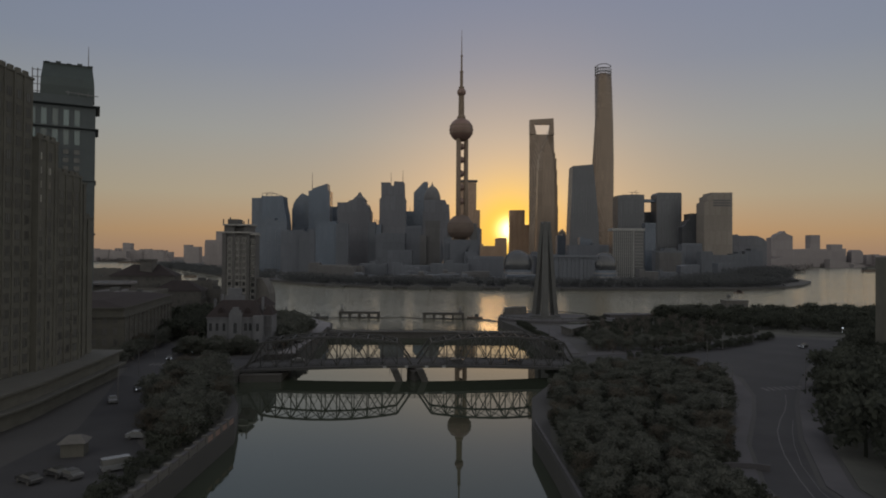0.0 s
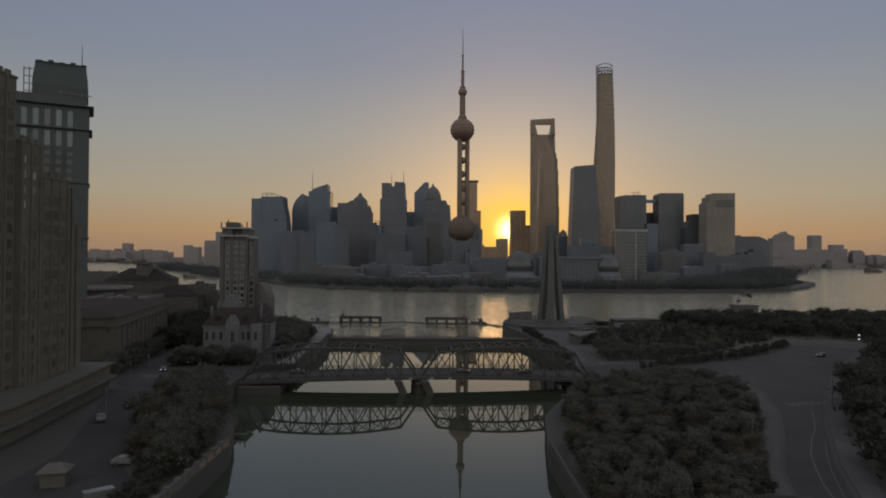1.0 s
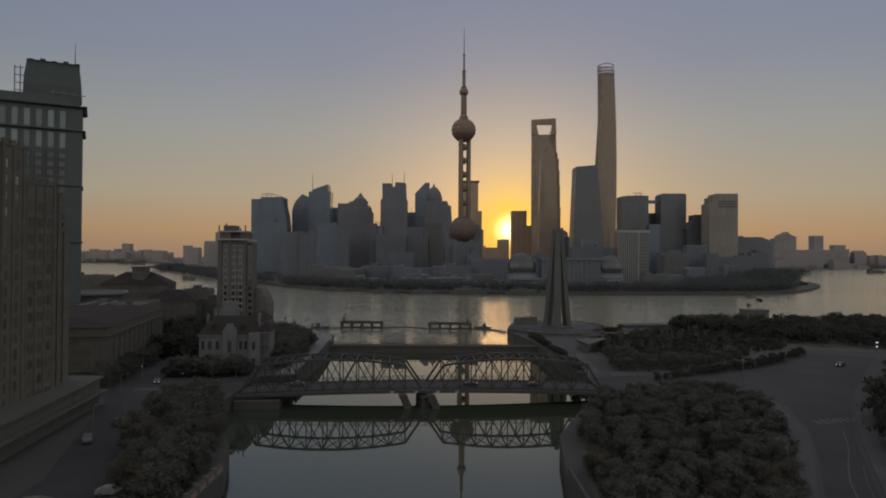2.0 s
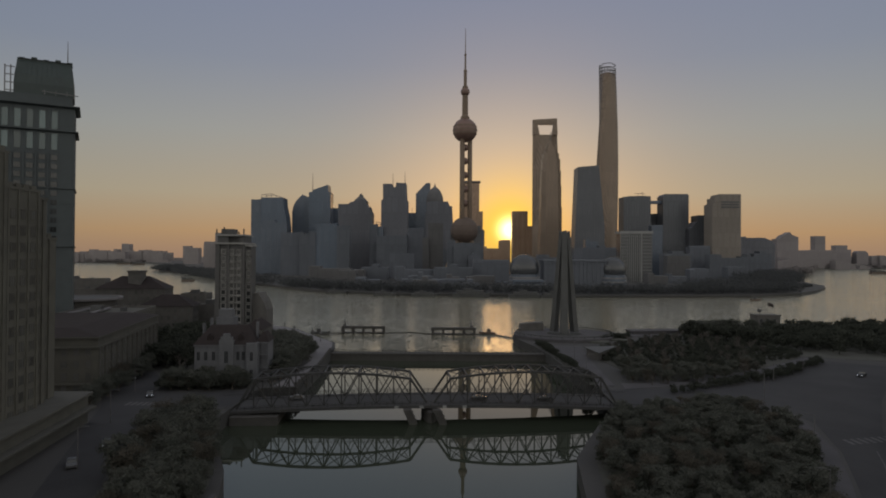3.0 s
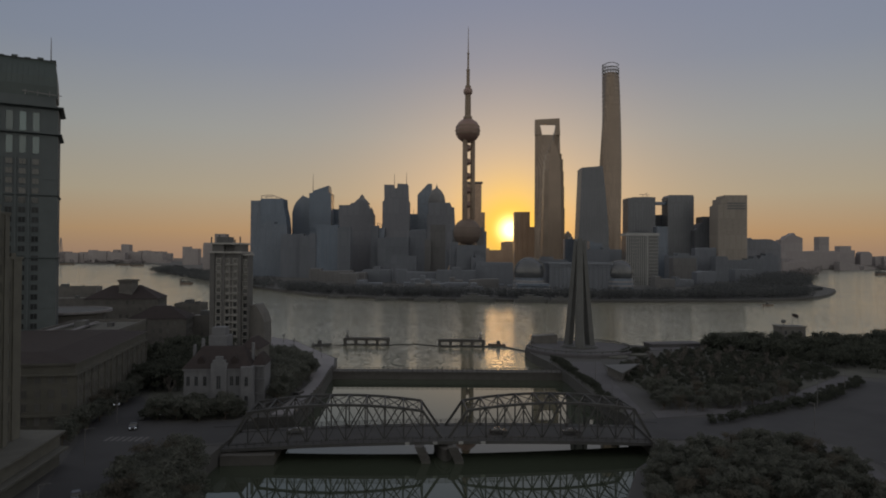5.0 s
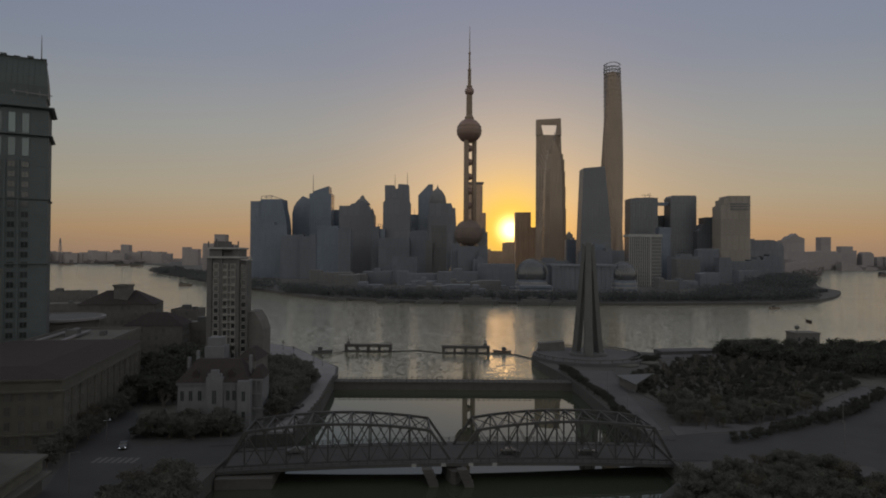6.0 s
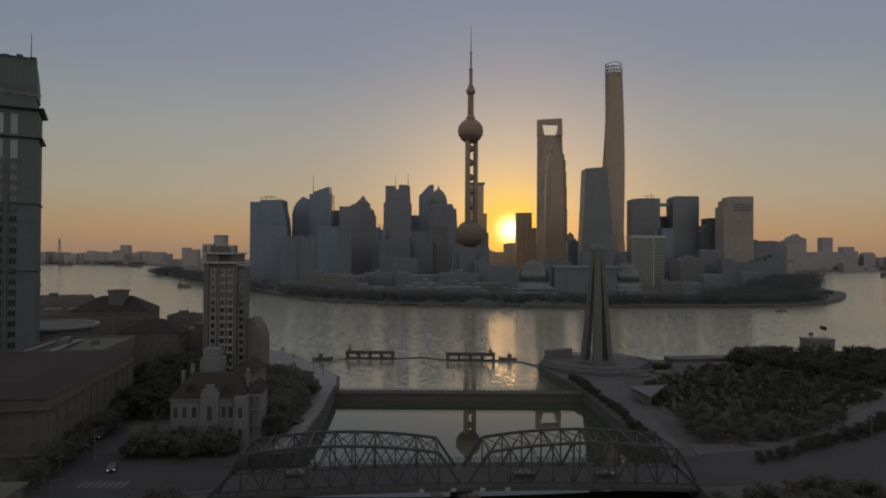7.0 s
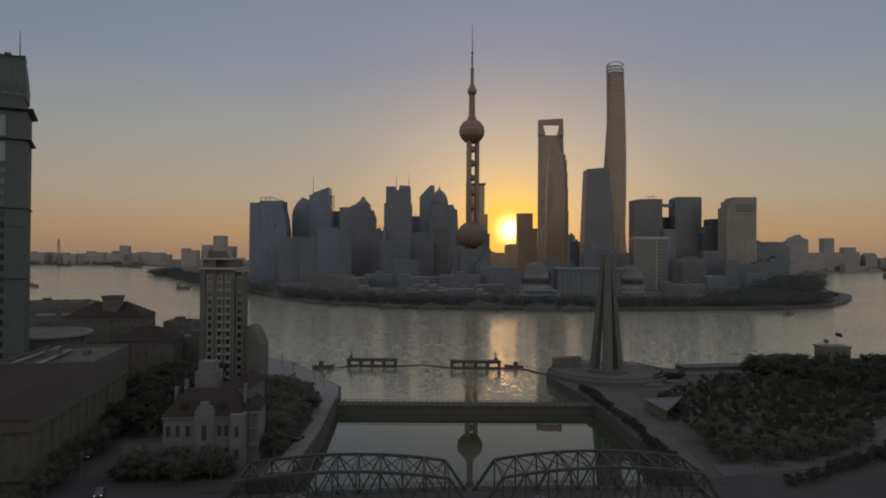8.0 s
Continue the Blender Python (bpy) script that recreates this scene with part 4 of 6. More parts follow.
for k in range(9):
    bm = bmesh.new()
    box(bm, 86 + 1.9 * k, 172 + 0.5 * k, QUAY + 0.02, 86.8 + 1.9 * k, 176 + 0.5 * k, QUAY + 0.032)
    solid("zebra_stripe", bm, M_LINE, "worn white zebra crossing stripe on asphalt", "road marking", "", "zebra crossing stripes")
for k in range(7):
    bm = bmesh.new()
    box(bm, -92 + 1.5 * k, 205, QUAY + 0.02, -91.2 + 1.5 * k, 209, QUAY + 0.032)
    solid("zebra_stripe", bm, M_LINE, "worn white zebra crossing stripe on asphalt", "road marking", "", "zebra crossing stripes")

# bank wall of the north side, with a capped parapet of panels
wall = thing("bank_parapet", pose(-43.2, 60, QUAY), "low brick and plaster parapet along the creek", "wall")
bm = bmesh.new()
box(bm, -0.28, 0, 0, 0.28, 3.3, 1.2)
panel = mesh_of("wall_panel", bm, M_OLD)
bm = bmesh.new()
box(bm, -0.28, 0, 0, 0.28, 3.3, 1.2)
panel_red = mesh_of("wall_panel", bm, M_RED_WALL)
bm = bmesh.new()
loft(bm, [[(-0.42, y, 1.2), (0.42, y, 1.2), (0.36, y, 1.42), (-0.36, y, 1.42)] for y in (0, 3.3)])
cap = mesh_of("coping", bm, M_PAVE)
bm = bmesh.new()
box(bm, -0.45, -0.45, 0, 0.45, 0.45, 1.7)
pier_me = mesh_of("wall_pier", bm, M_OLD)
for k in range(19):
    piece("wall_panel", panel_red if k > 14 else panel, wall, pose(0, 4 * k + 0.45, 0))
    piece("coping", cap, wall, pose(0, 4 * k + 0.45, 0))
    piece("wall_pier", pier_me, wall, pose(0, 4 * k, 0))
# parapet of the quay ramp
wall = thing("quay_parapet", pose(-51.2, 232, QUAY + 0.2), "low dark stone parapet beside the quay ramp", "wall")
bm = bmesh.new()
box(bm, -0.2, 0, 0, 0.2, 4.4, 0.9)
ramp_panel = mesh_of("wall_panel", bm, M_PIER)
bm = bmesh.new()
box(bm, -0.3, -0.3, 0, 0.3, 0.3, 1.2)
ramp_post = mesh_of("wall_pier", bm, M_PIER)
for k in range(17):
    x = -0.1 if k < 8 else -0.1 - 0.28 * (k - 8)
    piece("wall_panel", ramp_panel, wall, pose(x, 4.7 * k + 0.15, 0, 0, 0, 0 if k < 8 else 3.3))
    piece("wall_pier", ramp_post, wall, pose(x, 4.7 * k, 0))
# south bank parapet
wall = thing("bank_parapet", pose(20.2, 60, QUAY, 0, 0, 0.4), "pale concrete parapet along the creek bank", "wall")
bm = bmesh.new()
box(bm, -0.25, 0, 0, 0.25, 3.9, 1.0)
panel_s = mesh_of("wall_panel", bm, M_PAVE)
for k in range(19):
    piece("wall_panel", panel_s, wall, pose(0, 4 * k, 0))
# long pale wall at the foot of the park
bm = bmesh.new()
for a, b in zip([(36, 104), (44, 107), (48, 108.5), (52, 108)], [(44, 107), (48, 108.5), (52, 108), (54, 107)]):
    bar(bm, (*a, QUAY + 0.5), (*b, QUAY + 0.5), 0.4, 1.0)
solid("garden_wall", bm, M_PAVE, "low pale garden wall at the park's foot", "wall")

# ---- stepped brick building ----
brick = thing("brick_building", pose(-95, 151, QUAY), "dark brown brick apartment building with stepped wings", "building")
W_BRICK = window_meshes(1.3, 1.9, M_BRICK_TRIM, M_PANE_DULL)
W_LIT = window_meshes(1.1, 1.7, M_BRICK_TRIM, M_PANE_PALE, bars=1)


def brick_wing(x0, y0, x1, y1, h, side_cols=True, front_w=None):
    bm = bmesh.new()
    box(bm, x0, y0, 0, x1, y1, h)
    part("wing", bm, M_BRICK, brick)
    bm = bmesh.new()
    box(bm, x0 - 0.2, y0 - 0.2, h, x1 + 0.2, y1 + 0.2, h + 0.5)
    for k in range(int((y1 - y0) / 2.6)):
        box(bm, x1 - 0.4, y0 + 2.6 * k, h + 0.5, x1 + 0.2, y0 + 2.6 * k + 1.5, h + 1.3)
    part("crenellation", bm, M_BRICK, brick)
    bm = bmesh.new()
    for k in range(int((y1 - y0) / 3.3) + 1):
        y = y0 + 3.3 * k
        if y < y1 - 0.5:
            box(bm, x1, y, 0, x1 + 0.3, y + 0.6, h)
    part("brick_ribs", bm, M_BRICK, brick, kind="stuff")
    if side_cols:
        for k in range(int((y1 - y0) / 3.3)):
            for f in range(int(h / 3.5) - 1):
                window(W_BRICK, brick, pose(x1, y0 + 1.95 + 3.3 * k, 3.0 + 3.5 * f, 0, 0, 90))


brick_wing(-44, -40, 0, 0, 75)
brick_wing(-30, 0.2, 1.1, 8.3, 61.5, False)
brick_wing(-30, 8.3, 0.9, 19, 54.5)
brick_wing(-30, 19, -0.5, 24, 53.3)
brick_wing(-30, 24, -2.0, 30.3, 44.5)
brick_wing(-30, -52, -6, -40, 66, False)
for f in range(6):
    for y in (2.1, 5.6):
        window(W_LIT if y < 3 or f in (1, 2) else W_BRICK, brick, pose(1.1, y - 0.8, 56.9 - 3.35 * f, 0, 0, 90))
for f in range(10):
    for y in (2.1, 5.6):
        window(W_BRICK, brick, pose(1.1, y - 0.8, 36.8 - 3.35 * f, 0, 0, 90))
bm = bmesh.new()
prism(bm, [(-16, -40), (9.5, -38), (9.5, -14), (3, 36), (-12, 36)], 0, 7)
part("podium", bm, M_BRICK, brick)
for z, out in ((7, 1.2), (3.6, 2.0)):
    bm = bmesh.new()
    prism(bm, [(-16, -40), (9.5 + out, -38), (9.5 + out, -14), (3 + out, 36), (-12, 36)], z, z + 0.5)
    part("podium_ledge", bm, M_BRICK_TRIM, brick, "pale stone ledge")

# ---- hotel tower with the curved copper roof ----
hotel = thing("hotel_tower", pose(-159.2, 298.5, QUAY, 0, 0, 28), "grey stone hotel tower with a curved green copper roof", "tower")
HW, HD, HC = 52.0, 19.0, 102.3
bm = bmesh.new()
box(bm, -HW, 0, 0, 0, HD, HC)
part("shaft", bm, M_HOTEL, hotel)
for z, out, th in ((HC, 1.8, 0.9), (HC - 10.4, 1.3, 0.6), (HC - 34, 0.5, 0.6), (HC - 58, 0.5, 0.6)):
    bm = bmesh.new()
    loft(bm, [[(-HW - o, -o, q), (o, -o, q), (o, HD + o, q), (-HW - o, HD + o, q)] for o, q in ((out * 0.4, z - th), (out, z - th * 0.4), (out, z))])
    part("cornice", bm, M_HOTEL, hotel)
bm = bmesh.new()
box(bm, -HW + 1, 1, HC, -1, HD - 1, HC + 4)
part("attic", bm, M_HOTEL, hotel)
bm = bmesh.new()
arc = [(0.9, 0), (1.1, 4.7), (2.0, 8.5), (3.6, 11.9), (5.2, 14.9), (5.2, 15.7), (4.6, 15.7)]
loft(bm, [[(-22.2 + o * 0.2, 2 + o, HC + 4 + h), (-0.3 - o * 0.25, 2 + o, HC + 4 + h), (-0.3 - o * 0.25, HD - 2 - o * 0.5, HC + 4 + h), (-22.2 + o * 0.2, HD - 2 - o * 0.5, HC + 4 + h)] for o, h in arc])
roof = part("mansard", bm, M_HOTEL_ROOF, hotel, "curved green copper roof")
for k in range(12):
    x = -21.2 + 1.78 * k
    bm = bmesh.new()
    for (oa, ha), (ob_, hb) in zip(arc[:5], arc[1:5]):
        bar(bm, (x, 1.95 + oa, HC + 4 + ha), (x, 1.95 + ob_, HC + 4 + hb), 0.18)
    part("seam", bm, M_HOTEL_ROOF, roof)
for k in range(5):
    bm = bmesh.new()
    box(bm, -20.6 + 4.3 * k, 7.4, HC + 19.7, -18.6 + 4.3 * k, 9.4, HC + 19.7 + (1.0 if k % 2 else 0.5))
    part("roof_vent", bm, M_HOTEL_ROOF, hotel)
for z in (1.0, 4.2, 7.4, 10.6):
    bm = bmesh.new()
    box(bm, -25.2, 3, HC + 4 + z, -21.6, 3.3, HC + 4.3 + z)
    part("scaffold_rail", bm, M_DARKSTEEL, hotel)
for x in (-25.0, -23.0):
    bm = bmesh.new()
    box(bm, x - 0.2, 3, HC, x + 0.2, 3.4, HC + 15.5)
    part("scaffold_post", bm, M_DARKSTEEL, hotel)
mast(hotel, -3.2, 9, HC + 19, HC + 29.6, 0.22)
bm = bmesh.new()
for x in (-11, -7, -3):
    box(bm, x - 0.15, -0.4, HC + 4, x + 0.15, -0.1, HC + 6)
bar(bm, (-12, -0.3, HC + 5.4), (1.0, -0.3, HC + 4.6), 0.3)
part("cleaning_cradle", bm, M_DARKSTEEL, hotel)
W_TALL = window_meshes(2.2, 7.2, M_HOTEL, M_PANE_SKY, 0.4, 0)
W_TALL2 = window_meshes(2.2, 6.6, M_HOTEL, M_PANE_SKY, 0.4, 0)
W_MID = window_meshes(2.2, 2.1, M_HOTEL, M_PANE, 0.5, 1)
for k in range(10):
    x = -7.3 - 4.3 * k
    window(W_TALL, hotel, pose(x, 0, HC - 9.8))
    window(W_TALL2, hotel, pose(x, 0, HC - 18.4))
    for f in range(21):
        window(W_MID, hotel, pose(x, 0, HC - 22.6 - 3.7 * f))
    bm = bmesh.new()
    box(bm, x - 2.45, -0.55, 6, x - 1.85, 0, HC - 20)
    part("rib", bm, M_HOTEL, hotel)
for f in range(14):
    bm = bmesh.new()
    box(bm, -5.2, -0.14, HC - 22 - 6.2 * f, -0.1, 0, HC - 21.6 - 6.2 * f)
    part("stone_course", bm, M_HOTEL, hotel)

# ---- tall flats by the river ----
flats = thing("apartment_tower", pose(-107.5, 345, QUAY), "grey apartment tower with pale window frames and roof terrace", "tower")
bm = bmesh.new()
box(bm, -8.7, 0.9, 0, 5.5, 14, 46.4)
box(bm, 5.5, 1.9, 0, 8.9, 7.5, 45.4)
part("body", bm, M_FLATS, flats)
for x0, x1 in ((-8.8, -6.6), (-3.2, -2.0), (4.2, 5.6), (8.4, 9.0)):
    bm = bmesh.new()
    box(bm, x0, 0, 0, x1, 1.9, 46.4 if x1 < 6 else 45.4)
    part("pier", bm, M_FLATS, flats)
for box_at, name in (((-9.2, -0.5, 46.4, 6.0, 17.4, 47.2), "roof_cornice"), ((5.6, 0.9, 45.4, 9.3, 8.0, 46.1), "roof_cornice"), ((-8.6, -0.1, 50.4, 5.6, 14, 51.2), "roof_cornice")):
    bm = bmesh.new()
    box(bm, *box_at)
    part(name, bm, M_FLATS_TRIM, flats)
bm = bmesh.new()
box(bm, -8.0, 0.8, 47.2, -2.6, 13, 50.4)
box(bm, -2.6, 3.0, 47.2, 2.4, 13, 50.4)
box(bm, 2.4, 0.8, 47.2, 5.0, 13, 50.4)
part("attic", bm, M_FLATS, flats)
bm = bmesh.new()
box(bm, -7.2, 4, 51.2, -1.6, 12, 54.0)
part("roof_house", bm, M_FLATS, flats)
for x, h in ((-8.2, 53.8), (-4.6, 54.8), (2.6, 52.6), (5.0, 54.0)):
    bm = bmesh.new()
    box(bm, x - 0.25, 0, 51.2, x + 0.25, 0.5, h)
    part("roof_post", bm, M_FLATS, flats)
W_FLAT = window_meshes(1.9, 2.1, M_FLATS_TRIM, M_PANE, 0.9, 0, 0.34)
W_FLAT_S = window_meshes(1.7, 2.0, M_FLATS_TRIM, M_PANE, 0.9, 0, 0.3)
for f in range(13):
    z = 41.7 - 3.3 * f
    window(W_FLAT, flats, pose(-4.9, 0.85, z))
    for x in (-0.9, 2.7):
        window(W_FLAT_S, flats, pose(x, 0.85, z))
    window(W_FLAT, flats, pose(7.1, 1.85, z - 0.6))
    bm = bmesh.new()
    box(bm, -2.0, -0.3, z - 0.85, 4.2, 0.9, z - 0.5)
    part("balcony_slab", bm, M_FLATS_TRIM, flats)
# low block against its flank
bm = bmesh.new()
loft(bm, [[(0, y, 0), (6.6, y, 0), (6.6, y, 14.2), (5.2, y, 18.2), (2.6, y, 22.4), (0, y, 22.4)] for y in (0, 13)])
low = solid("side_block", bm, M_OLD, "low dark block beside the apartment tower", "building")
low.matrix_world = pose(-98.5, 348, QUAY)

# ---- white house with a red roof ----
house = thing("white_house", pose(-84.7, 236.2, QUAY, 0, 0, 5) @ Matrix.Diagonal((0.765, 0.85, 1.3, 1)), "white two-storey villa with a red tiled hipped roof", "house")
bm = bmesh.new()
box(bm, 0, 0, 0, 25, 15, 9.4)
part("main_wall", bm, M_LIME, house)
bm = bmesh.new()
box(bm, 10.2, -1.0, 0, 16.2, 1, 10.6)
prism(bm, [(10.8, -0.9), (15.6, -0.9), (15.6, 0.6), (10.8, 0.6)], 10.6, 11.4)
prism(bm, [(11.8, -0.8), (14.6, -0.8), (14.6, 0.5), (11.8, 0.5)], 11.4, 12.2)
part("gable_bay", bm, M_LIME, house, "white bay with a curved gable")
bm = bmesh.new()
box(bm, 21.5, -1.6, 0, 26, 2.5, 9.9)
part("corner_bay", bm, M_LIME, house)
bm = bmesh.new()
box(bm, -0.4, -0.5, 9.0, 25.4, 15.4, 9.5)
part("eaves", bm, M_LIME, house)
bm = bmesh.new()
loft(bm, [[(-0.6, -0.7, 9.5), (25.6, -0.7, 9.5), (25.6, 15.7, 9.5), (-0.6, 15.7, 9.5)], [(5.0, 6.8, 13.9), (20.6, 6.8, 13.9), (20.6, 8.2, 13.9), (5.0, 8.2, 13.9)]])
rf = part("roof", bm, M_TILE, house, "red tiled hipped roof")
bm = bmesh.new()
box(bm, 25, 3.5, 0, 29.6, 15, 9.8)
part("side_wing", bm, M_LIME, house)
for z in (3.2, 6.4, 9.4):
    bm = bmesh.new()
    box(bm, 25.1, 2.3, z, 29.9, 3.5, z + 0.35)
    part("balcony_slab", bm, M_LIME, house)
    for x in (25.5, 27.4, 29.4):
        bm = bmesh.new()
        box(bm, x - 0.18, 2.4, z - 2.85, x + 0.18, 2.7, z)
        part("balcony_post", bm, M_LIME, house)
bm = bmesh.new()
loft(bm, [[(24.6, 2.9, 9.81), (30, 2.9, 9.81), (30, 15.4, 9.81), (24.6, 15.4, 9.81)], [(26.8, 6, 12.2), (27.8, 6, 12.2), (27.8, 12, 12.2), (26.8, 12, 12.2)]])
part("wing_roof", bm, M_TILE, house)
for x, z in ((1.6, 14.2), (24.2, 14.6), (4.8, 15.6)):
    bm = bmesh.new()
    box(bm, x - 0.5, 7.0, 9.6, x + 0.5, 8.4, z)
    part("chimney", bm, M_LIME, rf)
for x in (6.0, 18.6):
    bm = bmesh.new()
    loft(bm, [[(x - 1.2, y, 9.6), (x + 1.2, y, 9.6), (x + 1.2, y, 11.4), (x, y, 12.2), (x - 1.2, y, 11.4)] for y in (0.9, 5.0)])
    part("dormer", bm, M_TILE, rf)
W_HOUSE = window_meshes(1.2, 2.1, M_LIME, M_PANE, 0.3, 1)
W_ARCH = window_meshes(1.5, 2.9, M_LIME, M_PANE, 0.3, 1)
for x in (1.6, 4.6, 7.8, 17.8, 20.0):
    for z in (1.3, 5.6):
        window(W_HOUSE, house, pose(x, 0, z))
window(W_ARCH, house, pose(13.2, -1.0, 5.0))
window(W_ARCH, house, pose(13.2, -1.0, 0.9))
for z in (1.3, 5.6):
    window(W_HOUSE, house, pose(23.7, -1.6, z))
    for y in (4.5, 8.0, 11.5):
        window(W_HOUSE, house, pose(25, y, z, 0, 0, 90))
# pale stair block behind the ridge and outbuilding with a striped roof
bm = bmesh.new()
box(bm, 0, 0, 0, 6.1, 6, 18.4)
box(bm, 0.6, 1, 18.4, 5.2, 5, 21.2)
stair = solid("stair_block", bm, M_LIME, "pale windowless stair block behind the villa", "building")
stair.matrix_world = pose(-87.6, 264.5, QUAY)
shed = thing("striped_shed", pose(-88, 332, QUAY), "small dark shed with pale roof strips", "shed")
bm = bmesh.new()
box(bm, 0, 0, 0, 9, 9, 2.4)
part("body", bm, M_OLD, shed)
for k in range(4):
    bm = bmesh.new()
    box(bm, 3.5 - 0.3 * k, 0.4 + 2.0 * k, 2.4, 8.0 - 0.3 * k, 1.0 + 2.0 * k, 2.7)
    part("roof_strip", bm, M_WHITE, shed)
bm = bmesh.new()
loft(bm, [[(-1, -1, 10), (6, -1, 10), (6, 14, 10), (-1, 14, 10)], [(2.2, 3, 13.4), (2.8, 3, 13.4), (2.8, 10, 13.4), (2.2, 10, 13.4)]])
annex = solid("villa_annexe", bm, M_TILE, "red tiled roof of an annexe behind the villa", "building")
annex.matrix_world = pose(-77, 266, QUAY + 4)
bm = bmesh.new()
box(bm, -0.6, -0.6, 0, 5.6, 13.6, 14)
annexb = solid("annexe_walls", bm, M_OLD, "plain plastered walls below a tiled roof", "building")
annexb.matrix_world = pose(-77, 266, QUAY)

# ---- old blocks of the north bank ----


W_OLD = window_meshes(1.2, 2.0, M_OLD, M_PANE_DULL, 0.3, 1)


def old_block(x, y, w, d, h, turn, roof_kind, label, group="old riverside blocks", mat=M_OLD, floors=True):
    t = thing("old_block", pose(x, y, QUAY, 0, 0, turn), label, "building", group)
    bm = bmesh.new()
    box(bm, 0, 0, 0, w, d, h)
    part("main_wall", bm, mat, t)
    if roof_kind == "hip":
        bm = bmesh.new()
        i = min(w, d) * (0.45 if d < 60 else 0.2)
        rise = i * (0.62 if d < 60 else 0.2)
        loft(bm, [[(-0.5, -0.5, h), (w + 0.5, -0.5, h), (w + 0.5, d + 0.5, h), (-0.5, d + 0.5, h)], [(i, i, h + rise), (w - i, i, h + rise), (w - i, d - i, h + rise), (i, d - i, h + rise)]])
        part("roof", bm, M_TILE, t)
    else:
        bm = bmesh.new()
        for a in ((0, 0, w, 0.4), (0, d - 0.4, w, d), (0, 0.4, 0.4, d - 0.4), (w - 0.4, 0.4, w, d - 0.4)):
            box(bm, a[0], a[1], h, a[2], a[3], h + 1.0)
        part("parapet", bm, M_OLD, t)
        bm = bmesh.new()
        box(bm, w * 0.3, d * 0.35, h, w * 0.3 + 4, d * 0.35 + 4, h + 2.8)
        part("roof_hut", bm, M_ZINC, t)
        bm = bmesh.new()
        box(bm, w * 0.65, d * 0.5, h, w * 0.65 + 2, d * 0.5 + 3, h + 1.6)
        part("roof_plant", bm, M_ZINC, t)
    meshes = W_OLD
    for f in range(int(h / 3.6)):
        for k in range(int(w / 3.2)):
            window(meshes, t, pose(1.8 + 3.2 * k, 0, 1.2 + 3.6 * f))
        for k in range(int(d / 3.2)):
            window(meshes, t, pose(w, 1.8 + 3.2 * k, 1.2 + 3.6 * f, 0, 0, 90))
    return t


front = old_block(-150.1, 207.1, 46, 72, 17.2, 11, "hip", "long dark five-storey street front with a low tiled roof", mat=M_DARK_BRICK)
for z in (3.9, 14.4, 17.2):
    bm = bmesh.new()
    box(bm, -0.5, -0.5, z - 0.5, 46.5, 72.5, z)
    part("cornice", bm, M_DARK_BRICK, front)
for k in range(13):
    bm = bmesh.new()
    box(bm, 46, 0.2 + 5.9 * k, 4, 46.35, 0.9 + 5.9 * k, 14)
    part("pilaster", bm, M_DARK_BRICK, front)
old_block(-157, 352, 26, 20, 15, 10, "hip", "old block with a dark hipped tile roof")
old_block(-196, 385, 36, 24, 22, 12, "hip", "old block with a broad hipped roof above the river")
old_block(-155.5, 279.5, 28, 40, 17.0, 11, "flat", "flat-roofed block with pale canopies behind the street front", mat=M_DARK_BRICK)
old_block(-155, 400, 14, 14, 18, 4, "flat", "small flat-roofed block at the water")
old_block(-138, 372, 20, 20, 14, 10, "flat", "low flat-roofed block behind the flats")
old_block(-240, 400, 38, 24, 20, 16, "flat", "long flat-roofed block above the river")
old_block(-252, 440, 30, 20, 24, 18, "flat", "flat-roofed block with roof plant above the river")
old_block(-210, 330, 26, 30, 15, 10, "flat", "low block behind the hotel")
t = thing("roof_lantern", pose(-178, 396, QUAY + 22), "square brick lantern on a hipped roof", "building")
bm = bmesh.new()
box(bm, -3.5, -3.5, 0, 3.5, 3.5, 10)
box(bm, -4.0, -4.0, 9, 4.0, 4.0, 10)
part("lantern", bm, M_OLD, t)
t = thing("round_pavilion", pose(-181, 341, QUAY), "round flat-roofed pavilion with a pale rim", "building")
bm = bmesh.new()
turned(bm, [(17, 0), (17, 19)], 40)
part("drum", bm, M_OLD, t)
bm = bmesh.new()
turned(bm, [(17.0, 19), (20, 19.4), (20, 20.4), (18.6, 20.4), (18.6, 19.9), (17.5, 19.9)], 48)
part("rim", bm, M_QUAY_PAVE, t, "pale raised roof rim")
bm = bmesh.new()
turned(bm, [(18.5, 19.6), (18.5, 19.95), (2, 20.1)], 48)
part("roof_deck", bm, M_ZINC, t)
for a, b in (((-150.7, 279.5), (-157.9, 317.7)), ((-140.1, 270.7), (-149.6, 310.7))):
    bm = bmesh.new()
    bar(bm, (*a, QUAY + 18), (*b, QUAY + 18), 1.5, 0.4)
    solid("roof_canopy", bm, M_QUAY_PAVE, "long pale canopy strip on a flat roof", "canopy", "", "roof canopies")

# ---- block at the end of the wood ----
t = old_block(145, 204, 18, 14, 34.5, 0, "flat", "dark plastered tower block standing beyond the wood", "", M_BRICK)

# ---- monument and its round plaza ----
plaza = thing("monument_plaza", pose(58, 366, QUAY), "round raised stone plaza at the river mouth", "plaza")
bm = bmesh.new()
turned(bm, [(26, -0.5), (26, 1.4), (25.4, 1.6), (22, 1.6)], 56)
part("terrace", bm, M_PAVE, plaza)
bm = bmesh.new()
ring = [(24.5 * math.cos(a), 24.5 * math.sin(a), 2.6) for a in (2 * math.pi * i / 56 for i in range(57))]
swept(bm, ring, 0.4, 0.5)
part("ring_wall", bm, M_GRANITE, plaza)
